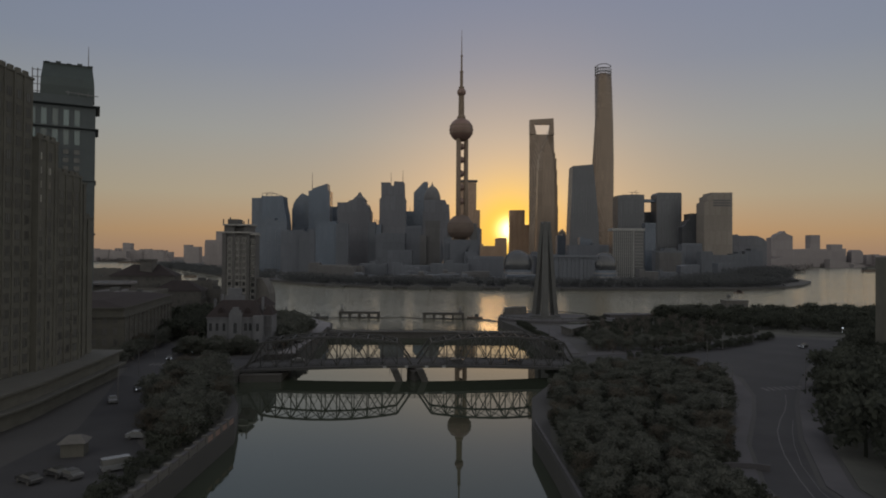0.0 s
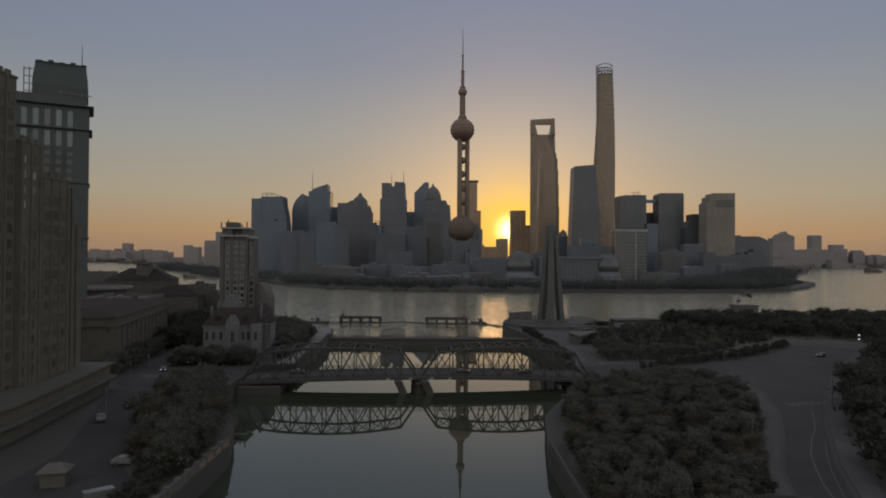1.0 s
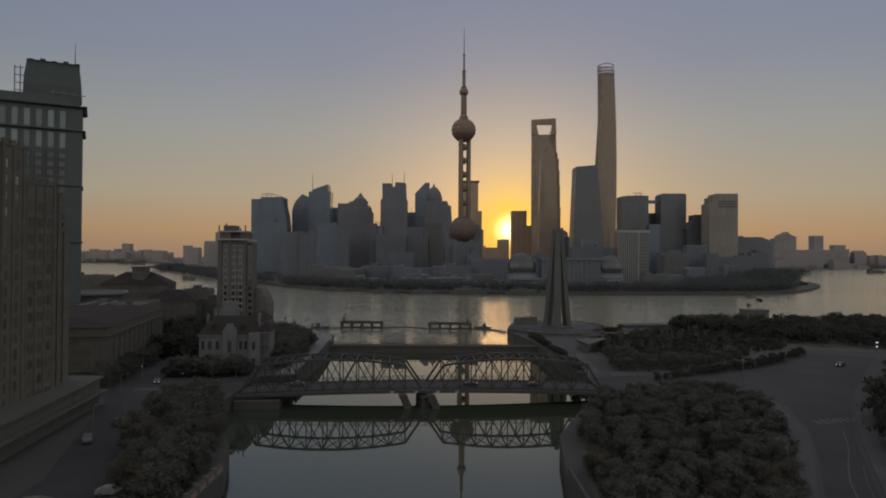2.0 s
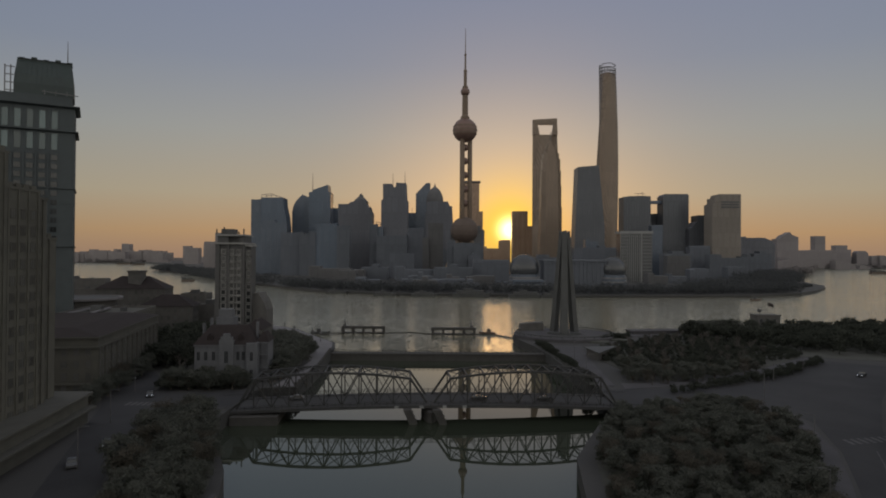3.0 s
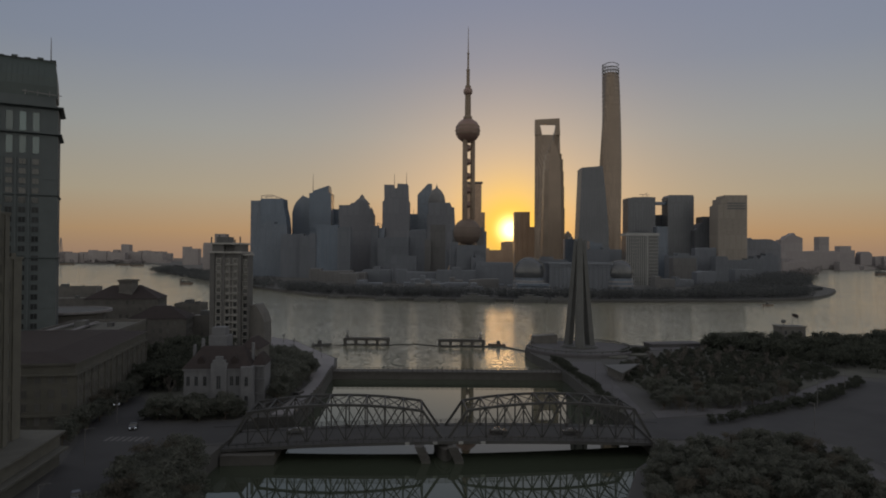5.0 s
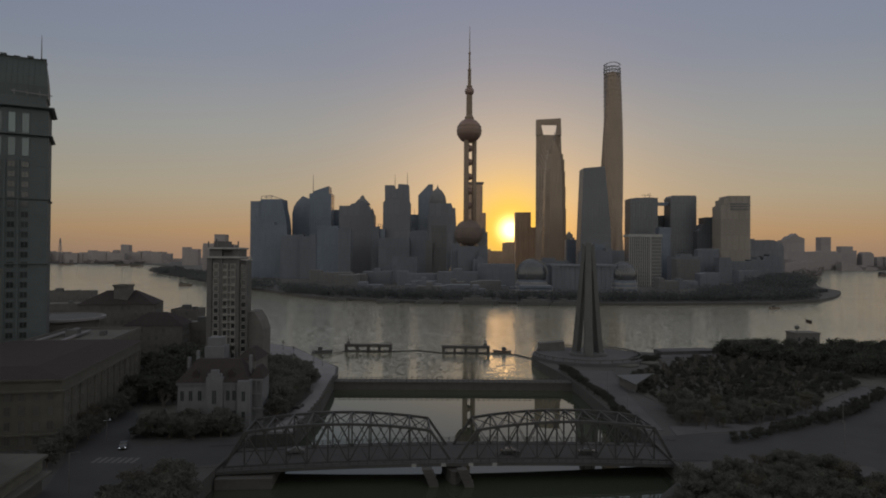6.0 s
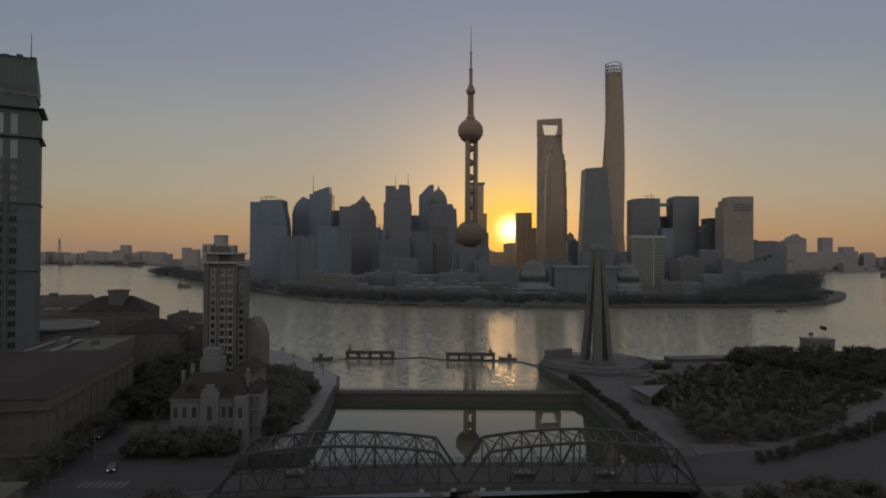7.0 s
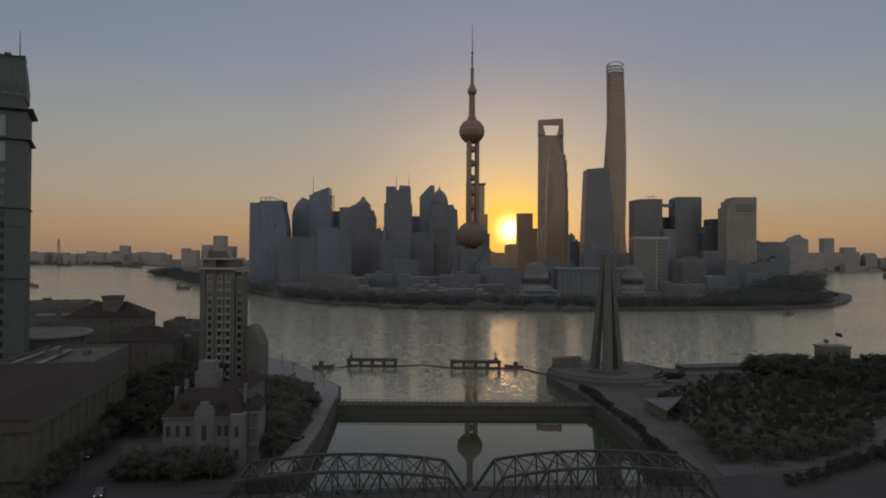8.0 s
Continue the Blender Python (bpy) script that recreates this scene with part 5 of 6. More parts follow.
for i in range(28):
    a = 2 * math.pi * i / 28
    bm = bmesh.new()
    bar(bm, (24.5 * math.cos(a), 24.5 * math.sin(a), 1.5), (24.5 * math.cos(a), 24.5 * math.sin(a), 2.5), 0.5)
    part("ring_post", bm, M_GRANITE, plaza)
monument = thing("monument", pose(58, 366, QUAY + 1.6), "tall monument of three pale granite blades leaning together", "monument")
for k in range(3):
    a = radians(120 * k - 100)
    ca, sa = math.cos(a), math.sin(a)
    bm = bmesh.new()
    rings = []
    for z, r, w, d in ((0, 6.3, 4.6, 3.0), (8, 5.4, 4.3, 2.8), (30, 3.5, 3.6, 2.4), (49, 1.9, 3.0, 2.0), (52, 1.7, 2.9, 1.9)):
        top_z = z
        rings.append([(ca * (r + dx) - sa * dy, sa * (r + dx) + ca * dy, top_z + (1.2 if z > 51 and dx > 0 else 0)) for dx, dy in ((-d / 2, -w / 2), (d / 2, -w / 2 * 0.8), (d / 2, w / 2 * 0.8), (-d / 2, w / 2))])
    loft(bm, rings)
    part("blade", bm, M_GRANITE, monument)
bm = bmesh.new()
turned(bm, [(9, 0), (9, 0.5), (8.4, 0.5), (8.4, 0.9), (4, 0.9)], 32)
part("plinth", bm, M_GRANITE, monument)
# gate house on the plaza's edge
bm = bmesh.new()
loft(bm, [[(0, 0, 0), (13, 1.5, 0), (13, 7, 0), (0, 7, 0)], [(0.3, 0.3, 5.2), (12.7, 1.8, 6.0), (12.7, 6.7, 6.0), (0.3, 6.7, 5.2)]])
gh = solid("gate_house", bm, M_OLD, "dark wedge-roofed gate house at the water's edge", "building")
gh.matrix_world = pose(36.5, 377, QUAY)
bm = bmesh.new()
prism(bm, [(0, 0), (15, 4), (2, -18)], 0, 0.4)
tri_roof = solid("pavilion_roof", bm, M_GRANITE, "pale triangular pavilion roof by the ramp", "roof")
tri_roof.matrix_world = pose(54, 300, QUAY + 3.4)
bm = bmesh.new()
prism(bm, [(1, -0.5), (12, 2.5), (3, -14)], 0, 3.4)
tri_body = solid("pavilion", bm, M_OLD, "low pavilion under a triangular roof", "building")
tri_body.matrix_world = pose(54, 300, QUAY)
for x, y, r in ((70, 345, 6), (82, 352, 5), (74, 330, 4)):
    bm = bmesh.new()
    turned(bm, [(r, 0), (r, 0.5), (r - 0.6, 0.6), (r * 0.5, 0.9)], 28)
    bed = solid("planter", bm, M_SOIL, "low round planting bed with dark soil", "planter", "", "round planters")
    bed.matrix_world = pose(x, y, QUAY)
bm = bmesh.new()
box(bm, 0, 0, 0, 28, 9, 1.6)
box(bm, -0.4, -0.4, 1.6, 28.4, 9.4, 1.9)
bl = solid("bund_hall", bm, M_PAVE, "low pale flat-roofed hall beside the terrace", "building")
bl.matrix_world = pose(97, 376, QUAY, 0, 0, 10)

# ---- signal building with flag ----
sig = thing("signal_building", pose(173.5, 397, QUAY), "small cubic riverside building with roof dish and flag", "building")
bm = bmesh.new()
box(bm, 0, 0, 0, 13, 9, 9.0)
part("main_wall", bm, M_OLD, sig)
bm = bmesh.new()
box(bm, -0.5, -0.5, 8.6, 13.5, 9.5, 9.2)
part("roof_edge", bm, M_OLD, sig)
bm = bmesh.new()
turned(bm, [(0.2, 9.2), (0.2, 10.6), (1.0, 10.7), (1.3, 11.5), (1.0, 12.3), (0.2, 12.6)], 16, 2.6, 3)
part("dish", bm, M_ZINC, sig)
mast(sig, 7.2, 3, 9.2, 16.4, 0.1, "flag_pole")
bm = bmesh.new()
n = 8
loft(bm, [[(7.2 + 3.6 * i / n, 3 + 0.35 * math.sin(i * 0.9), 16.0 - 0.12 * i), (7.2 + 3.6 * i / n, 3.04 + 0.35 * math.sin(i * 0.9), 16.0 - 0.12 * i), (7.2 + 3.6 * i / n, 3.04 + 0.35 * math.sin(i * 0.9), 14.3 - 0.16 * i), (7.2 + 3.6 * i / n, 3 + 0.35 * math.sin(i * 0.9), 14.3 - 0.16 * i)] for i in range(n + 1)])
part("flag", bm, M_TILE, sig, "dark flag in a light wind")
for x in (2.2, 6.0, 9.8):
    for z in (1.2, 4.8):
        window(W_HOUSE, sig, pose(x, 0, z))

# ---- mooring stages, boom and boats ----


def stage(x, y, flip):
    t = thing("mooring_stage", pose(x, y, 0, 0, 0, -0.5), "dark concrete mooring stage on five piles", "jetty", "mooring stages")
    bm = bmesh.new()
    box(bm, 0, -1.6, 2.7, 25.5, 1.6, 4.2)
    part("beam", bm, M_PIER, t)
    bm = bmesh.new()
    box(bm, -0.1, -1.4, 0.2, 25.6, 1.4, 0.7)
    part("fender_beam", bm, M_PIER, t)
    for k in range(5):
        bm = bmesh.new()
        box(bm, 0.1 + 5.95 * k, -1.3, -3, 1.6 + 5.95 * k, 1.3, 2.7)
        part("mooring_post", bm, M_PIER, t)
    x0 = 23.0 if flip else 2.0
    bm = bmesh.new()
    box(bm, x0 - 0.9, -0.8, 4.2, x0 + 0.9, 0.8, 5.7)
    turned(bm, [(0.3, 5.7), (0.3, 7.2), (0.9, 7.4), (0.2, 8.0)], 10, x0, 0)
    part("beacon", bm, M_DARKSTEEL, t)
    mast(t, x0 + (-2.4 if flip else 2.6), 0, 4.2, 10.3, 0.09)
    return t


stage(-64.0, 408, False)
stage(-11.5, 404, True)
boom = bmesh.new()
rope = [(-76, 384, 2.2), (-70, 396, 0.8), (-64, 406, 0.35), (-38, 408, 0.3), (-25, 412, 0.3), (-11.5, 404, 0.3), (14, 404, 0.3), (18, 405, 0.25), (27, 400, 0.25), (36, 384, 0.4)]
swept(boom, rope, 0.5)
solid("floating_boom", boom, M_RUBBER, "thin dark floating boom strung between the stages", "boom")


def boat(x, y, turn, length, label, cabin=True, group="river boats", hull=None, load=False):
    t = thing("boat", pose(x, y, 0, 0, 0, turn), label, "boat", group)
    w, h = length * 0.24, length * 0.09 + 0.4
    bm = bmesh.new()
    loft(bm, [[(-length / 2, -w * 0.4, -0.4), (length * 0.34, -w * 0.4, -0.4), (length * 0.44, 0, -0.4), (length * 0.34, w * 0.4, -0.4), (-length / 2, w * 0.4, -0.4)],
              [(-length / 2, -w / 2, h), (length * 0.36, -w / 2, h * 1.1), (length / 2, 0, h * 1.35), (length * 0.36, w / 2, h * 1.1), (-length / 2, w / 2, h)]])
    part("hull", bm, hull or M_RUST, t)
    if load:
        bm = bmesh.new()
        loft(bm, [[(-length * 0.28, -w * 0.4, h), (length * 0.3, -w * 0.4, h), (length * 0.3, w * 0.4, h), (-length * 0.28, w * 0.4, h)], [(-length * 0.2, -w * 0.1, h * 1.9), (length * 0.22, -w * 0.1, h * 1.9), (length * 0.22, w * 0.1, h * 1.9), (-length * 0.2, w * 0.1, h * 1.9)]])
        part("cargo", bm, M_SOIL, t)
    c = -length * (0.4 if load else 0.12)
    bm = bmesh.new()
    box(bm, c - length * 0.09, -w * 0.36, h, c + length * 0.12, w * 0.36, h + length * 0.1 + 0.6)
    box(bm, c - length * 0.12, -w * 0.42, h + length * 0.1 + 0.6, c + length * 0.15, w * 0.42, h + length * 0.1 + 0.8)
    part("cabin", bm, M_ZINC, t)
    mast(t, c, 0, h + length * 0.1, h + length * 0.1 + length * 0.18 + 1, 0.1 + length * 0.003)
    return t


boat(20.8, 407, 175, 10, "small dark tug moored beside the stage")
boat(-75, 402, 8, 11, "small pale work boat beside the quay", hull=M_ZINC)
boat(-432, 1125, -20, 26, "laden barge low in the water", load=True)
boat(-398, 792, -22, 26, "dark barge near the north bank", load=True)
boat(-702, 1172, -30, 26, "long dark barge upstream", load=True)
boat(-285, 1060, -24, 34, "small ferry close to the far shore")
boat(332, 728, 12, 13, "small launch out on the river")
boat(1345, 2040, 4, 60, "distant barge on the wide river", load=True)
boat(1010, 1900, 4, 48, "distant barge off the wooded point", load=True)
boat(-1380, 2850, 20, 60, "distant barge on the upper river", load=True)
boat(-1250, 2700, 20, 50, "distant barge on the upper river", load=True)
boat(-1650, 2900, 10, 60, "distant barge on the upper river", load=True)
for x, y, ln in ((28, 752, 44), (-25, 758, 30), (-70, 766, 26), (88, 748, 40), (120, 746, 34), (-130, 800, 24)):
    t = boat(x, y, 0, ln, "grey ferry moored along the far quay", group="moored ferries", hull=M_ZINC)
    bm = bmesh.new()
    box(bm, -ln * 0.4, -ln * 0.09, ln * 0.09, ln * 0.3, ln * 0.09, ln * 0.17)
    part("upper_deck", bm, M_ZINC, t)

# raked timber fenders beside the bridge pier
for x in (-13.2, -5.2):
    t = thing("pier_fender", pose(x, 203.0, 0), "dark raked timber fender beside the bridge pier", "fender", "pier fenders")
    bm = bmesh.new()
    loft(bm, [[(dx + cx * 1.05, cy * 1.0, z) for cx, cy in ((-1, -1), (1, -1), (1, 1), (-1, 1))] for z, dx in ((-2.0, 0.55), (0.3, 0.1), (2.2, -0.7), (3.9, -1.5))])
    part("timber_body", bm, M_PIER, t)
    for z, dx in ((0.8, -0.1), (1.9, -0.55), (3.0, -1.05)):
        bm = bmesh.new()
        box(bm, dx - 1.15, -1.12, z, dx + 1.15, 1.1, z + 0.25)
        part("waler", bm, M_RUBBER, t)

# ---- vehicles ----


def car(x, y, turn, paint, label, lights=False, van=False):
    t = thing("van" if van else "car", pose(x, y, QUAY + 0.02, 0, 0, turn), label, "van" if van else "car", "vehicles")
    ln, w = (5.4, 1.95) if van else (4.5, 1.8)
    roof_z = 2.15 if van else 1.45
    bm = bmesh.new()
    prof_b = [(-ln / 2, 0.35), (ln / 2, 0.35), (ln / 2, 0.75 if not van else 1.0), (ln / 2 - 0.2, 0.9 if not van else 1.1), (ln * 0.26 if not van else ln * 0.36, 1.0 if not van else 1.25), (-ln / 2 + 0.1, 1.0 if not van else 1.25), (-ln / 2, 0.8)]
    loft(bm, [[(px_, yy, pz) for px_, pz in prof_b] for yy in (-w / 2, w / 2)])
    body = part("body", bm, M_CAR[paint], t)
    bm = bmesh.new()
    base = 1.25 if van else 1.0
    a0, a1, b0, b1 = (-ln * 0.49, ln * 0.36, -ln * 0.48, ln * 0.27) if van else (-ln * 0.40, ln * 0.24, -ln * 0.26, ln * 0.08)
    loft(bm, [[(a0, -w * 0.47, base), (a1, -w * 0.47, base), (a1, w * 0.47, base), (a0, w * 0.47, base)], [(b0, -w * 0.40, roof_z - 0.06), (b1, -w * 0.40, roof_z - 0.06), (b1, w * 0.40, roof_z - 0.06), (b0, w * 0.40, roof_z - 0.06)]])
    part("cabin_glass", bm, M_PANE_DULL, t)
    bm = bmesh.new()
    box(bm, b0 - 0.05, -w * 0.41, roof_z - 0.06, b1 + 0.05, w * 0.41, roof_z)
    part("roof_panel", bm, M_CAR[paint], t)
    for wx in (-ln * 0.31, ln * 0.31):
        for wy in (-w / 2 + 0.05, w / 2 - 0.05):
            bm = bmesh.new()
            loft(bm, [[(wx + 0.33 * math.cos(a), wy + q, 0.33 + 0.33 * math.sin(a)) for a in (2 * math.pi * i / 14 for i in range(14))] for q in (-0.1, 0.1)])
            part("wheel", bm, M_RUBBER, t)
    for wy in (-w * 0.36, w * 0.36):
        bm = bmesh.new()
        box(bm, ln / 2 - 0.02, wy - 0.13, 0.62, ln / 2 + 0.03, wy + 0.13, 0.76)
        part("headlight", bm, M_HEADLAMP if lights else M_PANE, t)
    return t


car(-57.0, 123.8, 4, "white", "white saloon car parked in the yard")
car(-51.8, 105.8, 38, "white", "white panel van parked by the bank hedge", van=True)
car(-60.0, 102.6, 150, "black", "black car parked in the yard")
car(-62.5, 99.6, 150, "black", "black car parked in the yard")
car(-57.5, 101.8, 150, "silver", "silver car parked in the yard")
car(-77.2, 167, -60, "black", "dark car driving with its lamps on", True)
car(-107.5, 243.5, -70, "white", "white van at the kerb of the old street", True, True)
car(-77, 153.6, -62, "silver", "silver car beside the bank trees")
car(-95, 246, -75, "silver", "silver car waiting by the villa", True)
car(-90, 216.5, -70, "black", "dark car driving with its lamps on", True)
car(-88.5, 231, -70, "silver", "silver car on the street by the villa", True)
car(142, 256, -140, "black", "dark car at the junction with its lamps on", True)
for u, p, l in ((-38, "silver", "silver car crossing the bridge"), (14, "black", "dark car crossing the bridge"), (33, "black", "dark car crossing the bridge")):
    v = car(0, 0, 0, p, l)
    v.matrix_world = BRIDGE @ pose(u, -2.4 if p != "silver" else 2.2, deck_z(u) + 0.02, 0, 0, 0 if p != "silver" else 180)

car(-56.2, 259.6, 78, "black", "black car parked on the quay ramp")

# kiosk with an awning in the yard
hut = thing("kiosk", pose(-63.3, 113.4, QUAY, 0, 0, 14), "small kiosk with a pale hipped awning roof", "kiosk")
bm = bmesh.new()
box(bm, -1.8, -1.5, 0, 1.8, 1.5, 2.4)
part("hut_body", bm, M_DARK_BRICK, hut)
bm = bmesh.new()
loft(bm, [[(-2.3, -2.1, 2.4), (2.3, -2.1, 2.4), (2.3, 2.1, 2.4), (-2.3, 2.1, 2.4)], [(-1.0, -0.3, 3.5), (1.0, -0.3, 3.5), (1.0, 0.3, 3.5), (-1.0, 0.3, 3.5)]])
part("awning", bm, M_OLD, hut)

# street lamps


def street_lamp(x, y, h=8.0, turn=0.0, warm=True):
    t = thing("street_lamp", pose(x, y, QUAY, 0, 0, turn), "slender grey street lamp with a single arm", "street lamp", "street lamps")
    bm = bmesh.new()
    turned(bm, [(0.14, 0), (0.1, h * 0.5), (0.07, h)], 8)
    part("pole", bm, M_DARKSTEEL, t)
    bm = bmesh.new()
    bar(bm, (0, 0, h - 0.05), (1.6, 0, h + 0.25), 0.09)
    part("arm", bm, M_DARKSTEEL, t)
    bm = bmesh.new()
    box(bm, 1.3, -0.16, h + 0.14, 2.1, 0.16, h + 0.28)
    part("head", bm, M_ZINC, t)
    return t


for x, y, a in ((-75, 152, 0), (-86, 186, 0), (-97, 222, 0), (-112, 252, 0), (56, 130, 180), (74, 166, 180), (88, 216, 200), (106, 246, 220), (128, 268, 220), (96, 172, 20), (44, 250, 0), (47, 285, 0)):
    street_lamp(x, y, 8.0, a)
sign = thing("light_sign", pose(182, 296, QUAY), "small sign post with two bright lamps", "sign")
mast(sign, 0, 0, 0, 4.2, 0.1, "post")
for z in (1.6, 3.4):
    bm = bmesh.new()
    box(bm, -0.3, -0.15, z, 0.3, 0.15, z + 0.4)
    part("lamp_box", bm, M_HEADLAMP, sign)
quay_lamps = ((-76, 342), (-68, 318), (-69.7, 351), (-63.2, 337.7), (-92, 386), (-82, 366))
for x, y in quay_lamps:
    t = thing("bollard_lamp", pose(x, y, QUAY + 0.2), "short dark lantern post on the quay", "street lamp", "quay lanterns")
    bm = bmesh.new()
    turned(bm, [(0.35, 0), (0.16, 0.5), (0.13, 3.0), (0.5, 3.2), (0.55, 4.0), (0.1, 4.6)], 10)
    part("lantern", bm, M_DARKSTEEL, t)

# ---- trees ----


def tree_meshes(seed, height, spread, leaves, leaf, material):
    r = random.Random(seed)
    bm = bmesh.new()
    th = height * 0.22
    lean = (r.uniform(-0.3, 0.3), r.uniform(-0.3, 0.3))
    turned(bm, [(0.30, 0), (0.22, th * 0.4), (0.17, th), (0.08, height * 0.62)], 7, 0, 0)
    clumps = []
    for k in range(24):
        a, up_k = 2 * math.pi * k * 0.382 + r.uniform(-0.4, 0.4), r.uniform(0.26, 0.90)
        rad = spread * r.uniform(0.35, 0.85) * (1.15 - 0.9 * abs(up_k - 0.5))
        tip = Vector((rad * math.cos(a) + lean[0], rad * math.sin(a) + lean[1], height * up_k))
        root = Vector((0, 0, th * r.uniform(0.7, 1.3)))
        bar(bm, root, root.lerp(tip, 0.55) + Vector((0, 0, 0.3)), 0.13)
        bar(bm, root.lerp(tip, 0.55) + Vector((0, 0, 0.3)), tip, 0.07)
        clumps.append((tip, spread * r.uniform(0.26, 0.42)))
    clumps.append((Vector((lean[0], lean[1], height * 0.8)), spread * 0.5))
    clumps.append((Vector((0, 0, height * 0.58)), spread * 0.55))
    stem = mesh_of("trunk", bm, M_BARK)
    g = np.random.default_rng(seed)
    which = g.integers(0, len(clumps), leaves)
    ctr = np.array([clumps[i][0] for i in which])
    rad = np.array([clumps[i][1] for i in which])
    d = g.normal(size=(leaves, 3))
    d /= np.linalg.norm(d, axis=1, keepdims=True)
    pos = ctr + d * (rad * g.uniform(0.12, 1.3, leaves) ** 0.7)[:, None] * np.array([1, 1, 0.72])
    u = g.normal(size=(leaves, 3))
    u /= np.linalg.norm(u, axis=1, keepdims=True)
    v = np.cross(u, d + 0.3 * g.normal(size=(leaves, 3)))
    v /= np.linalg.norm(v, axis=1, keepdims=True) + 1e-6
    s = leaf * g.uniform(0.6, 1.3, leaves)[:, None]
    verts = np.stack([pos - u * s, pos + v * s * 0.55, pos + u * s, pos - v * s * 0.55], 1).reshape(-1, 3)
    faces = np.arange(leaves * 4).reshape(-1, 4)
    crown = bpy.data.meshes.new("crown")
    crown.from_pydata(verts.tolist(), [], faces.tolist())
    crown.materials.append(material)
    return stem, crown


KINDS = [tree_meshes(11, 8.0, 4.2, 3400, 0.27, M_LEAF), tree_meshes(12, 8.0, 4.0, 3300, 0.27, M_LEAF), tree_meshes(13, 8.0, 4.6, 3600, 0.27, M_LEAF), tree_meshes(14, 8.0, 3.8, 2000, 0.22, M_LEAF_B),
         tree_meshes(15, 8.0, 3.6, 3000, 0.26, M_LEAF)]


def clump_points(seed):
    me = tree_meshes(seed, 8.0, 4.2, 620, 0.56, M_LEAF)[1]
    co = np.empty(len(me.vertices) * 3)
    me.vertices.foreach_get("co", co)
    return co.reshape(-1, 3)



def bare_mesh(seed, height):
    """A leafless tree: limbs that fork and thin out to fine twigs."""
    r = random.Random(seed)
    bm = bmesh.new()

    def limb(a, way, length, w, level):
        b = a + way * length
        bar(bm, a, b, w)
        if level == 5:
            return
        for _ in range(3 if level > 1 else 4):
            turn_v = Vector((r.uniform(-1, 1), r.uniform(-1, 1), r.uniform(-0.15, 0.75)))
            limb(a.lerp(b, r.uniform(0.55, 1.0)), (way + turn_v * 0.8).normalized(), length * r.uniform(0.55, 0.8), max(w * 0.6, 0.035), level + 1)

    limb(Vector((0, 0, 0)), Vector((0, 0, 1)), height * 0.3, 0.34, 1)
    return mesh_of("bare_crown", bm, M_TWIG)


BARE = [bare_mesh(61, 9.0), bare_mesh(62, 9.0), bare_mesh(63, 9.0)]


def plant_bare(poly, gap, count, lo, hi, group, seed):
    r = random.Random(seed)
    xs, ys = [p[0] for p in poly], [p[1] for p in poly]
    spots = []
    while len(spots) < count:
        p = (r.uniform(min(xs), max(xs)), r.uniform(min(ys), max(ys)))
        gap *= 0.999
        if inside(p, poly) and all((p[0] - q[0]) ** 2 + (p[1] - q[1]) ** 2 > gap * gap for q in spots):
            spots.append(p)
            t = thing("bare_tree", pose(*p, QUAY, 0, 0, r.uniform(0, 360)) @ Matrix.Scale(r.uniform(lo, hi) / 9.0, 4), "leafless winter tree with fine grey-brown twigs", "tree", group)
            piece("bare_crown", r.choice(BARE), t, Matrix())


MASS_KINDS = [clump_points(31 + k) for k in range(5)]


def plant(x, y, z, h, kind, turn, group, label="dark evergreen tree with a dense uneven crown"):
    t = thing("tree", pose(x, y, z, 0, 0, turn) @ Matrix.Scale(h / 8.0, 4), label if kind != 3 else "thin brownish winter tree with sparse leaves", "tree", group)
    piece("trunk", KINDS[kind][0], t, Matrix())
    piece("crown", KINDS[kind][1], t, Matrix())


def inside(pt, poly):
    hit = False
    for (xa, ya), (xb, yb) in zip(poly, poly[1:] + poly[:1]):
        if (ya > pt[1]) != (yb > pt[1]) and pt[0] < (xb - xa) * (pt[1] - ya) / (yb - ya) + xa:
            hit = not hit
    return hit


def mass(name, label, spots):
    """Trees too many to count, as one mesh: leaf clumps over short trunks."""
    verts = []
    trunk = np.array([(-0.15, -0.15, 0), (0.15, -0.15, 0), (0.1, -0.1, 4), (-0.1, -0.1, 4), (-0.15, 0.15, 0), (0.15, 0.15, 0), (0.1, 0.1, 4), (-0.1, 0.1, 4)], float)
    for x, y, h, kind, turn in spots:
        src = MASS_KINDS[kind % len(MASS_KINDS)]
        co = np.concatenate([src, trunk]) * (h / 8.0)
        c, s = math.cos(radians(turn)), math.sin(radians(turn))
        verts.append(np.c_[co[:, 0] * c - co[:, 1] * s + x, co[:, 0] * s + co[:, 1] * c + y, co[:, 2] + QUAY])
    verts = np.concatenate(verts)
    me = bpy.data.meshes.new(name)
    me.vertices.add(len(verts))
    me.vertices.foreach_set("co", verts.ravel())
    me.loops.add(len(verts))
    me.loops.foreach_set("vertex_index", np.arange(len(verts)))
    me.polygons.add(len(verts) // 4)
    me.polygons.foreach_set("loop_start", np.arange(0, len(verts), 4))
    me.update(calc_edges=True)
    me.materials.append(M_LEAF_SHADED)
    return tagged(new(name, me), label, "trees", "", "stuff")


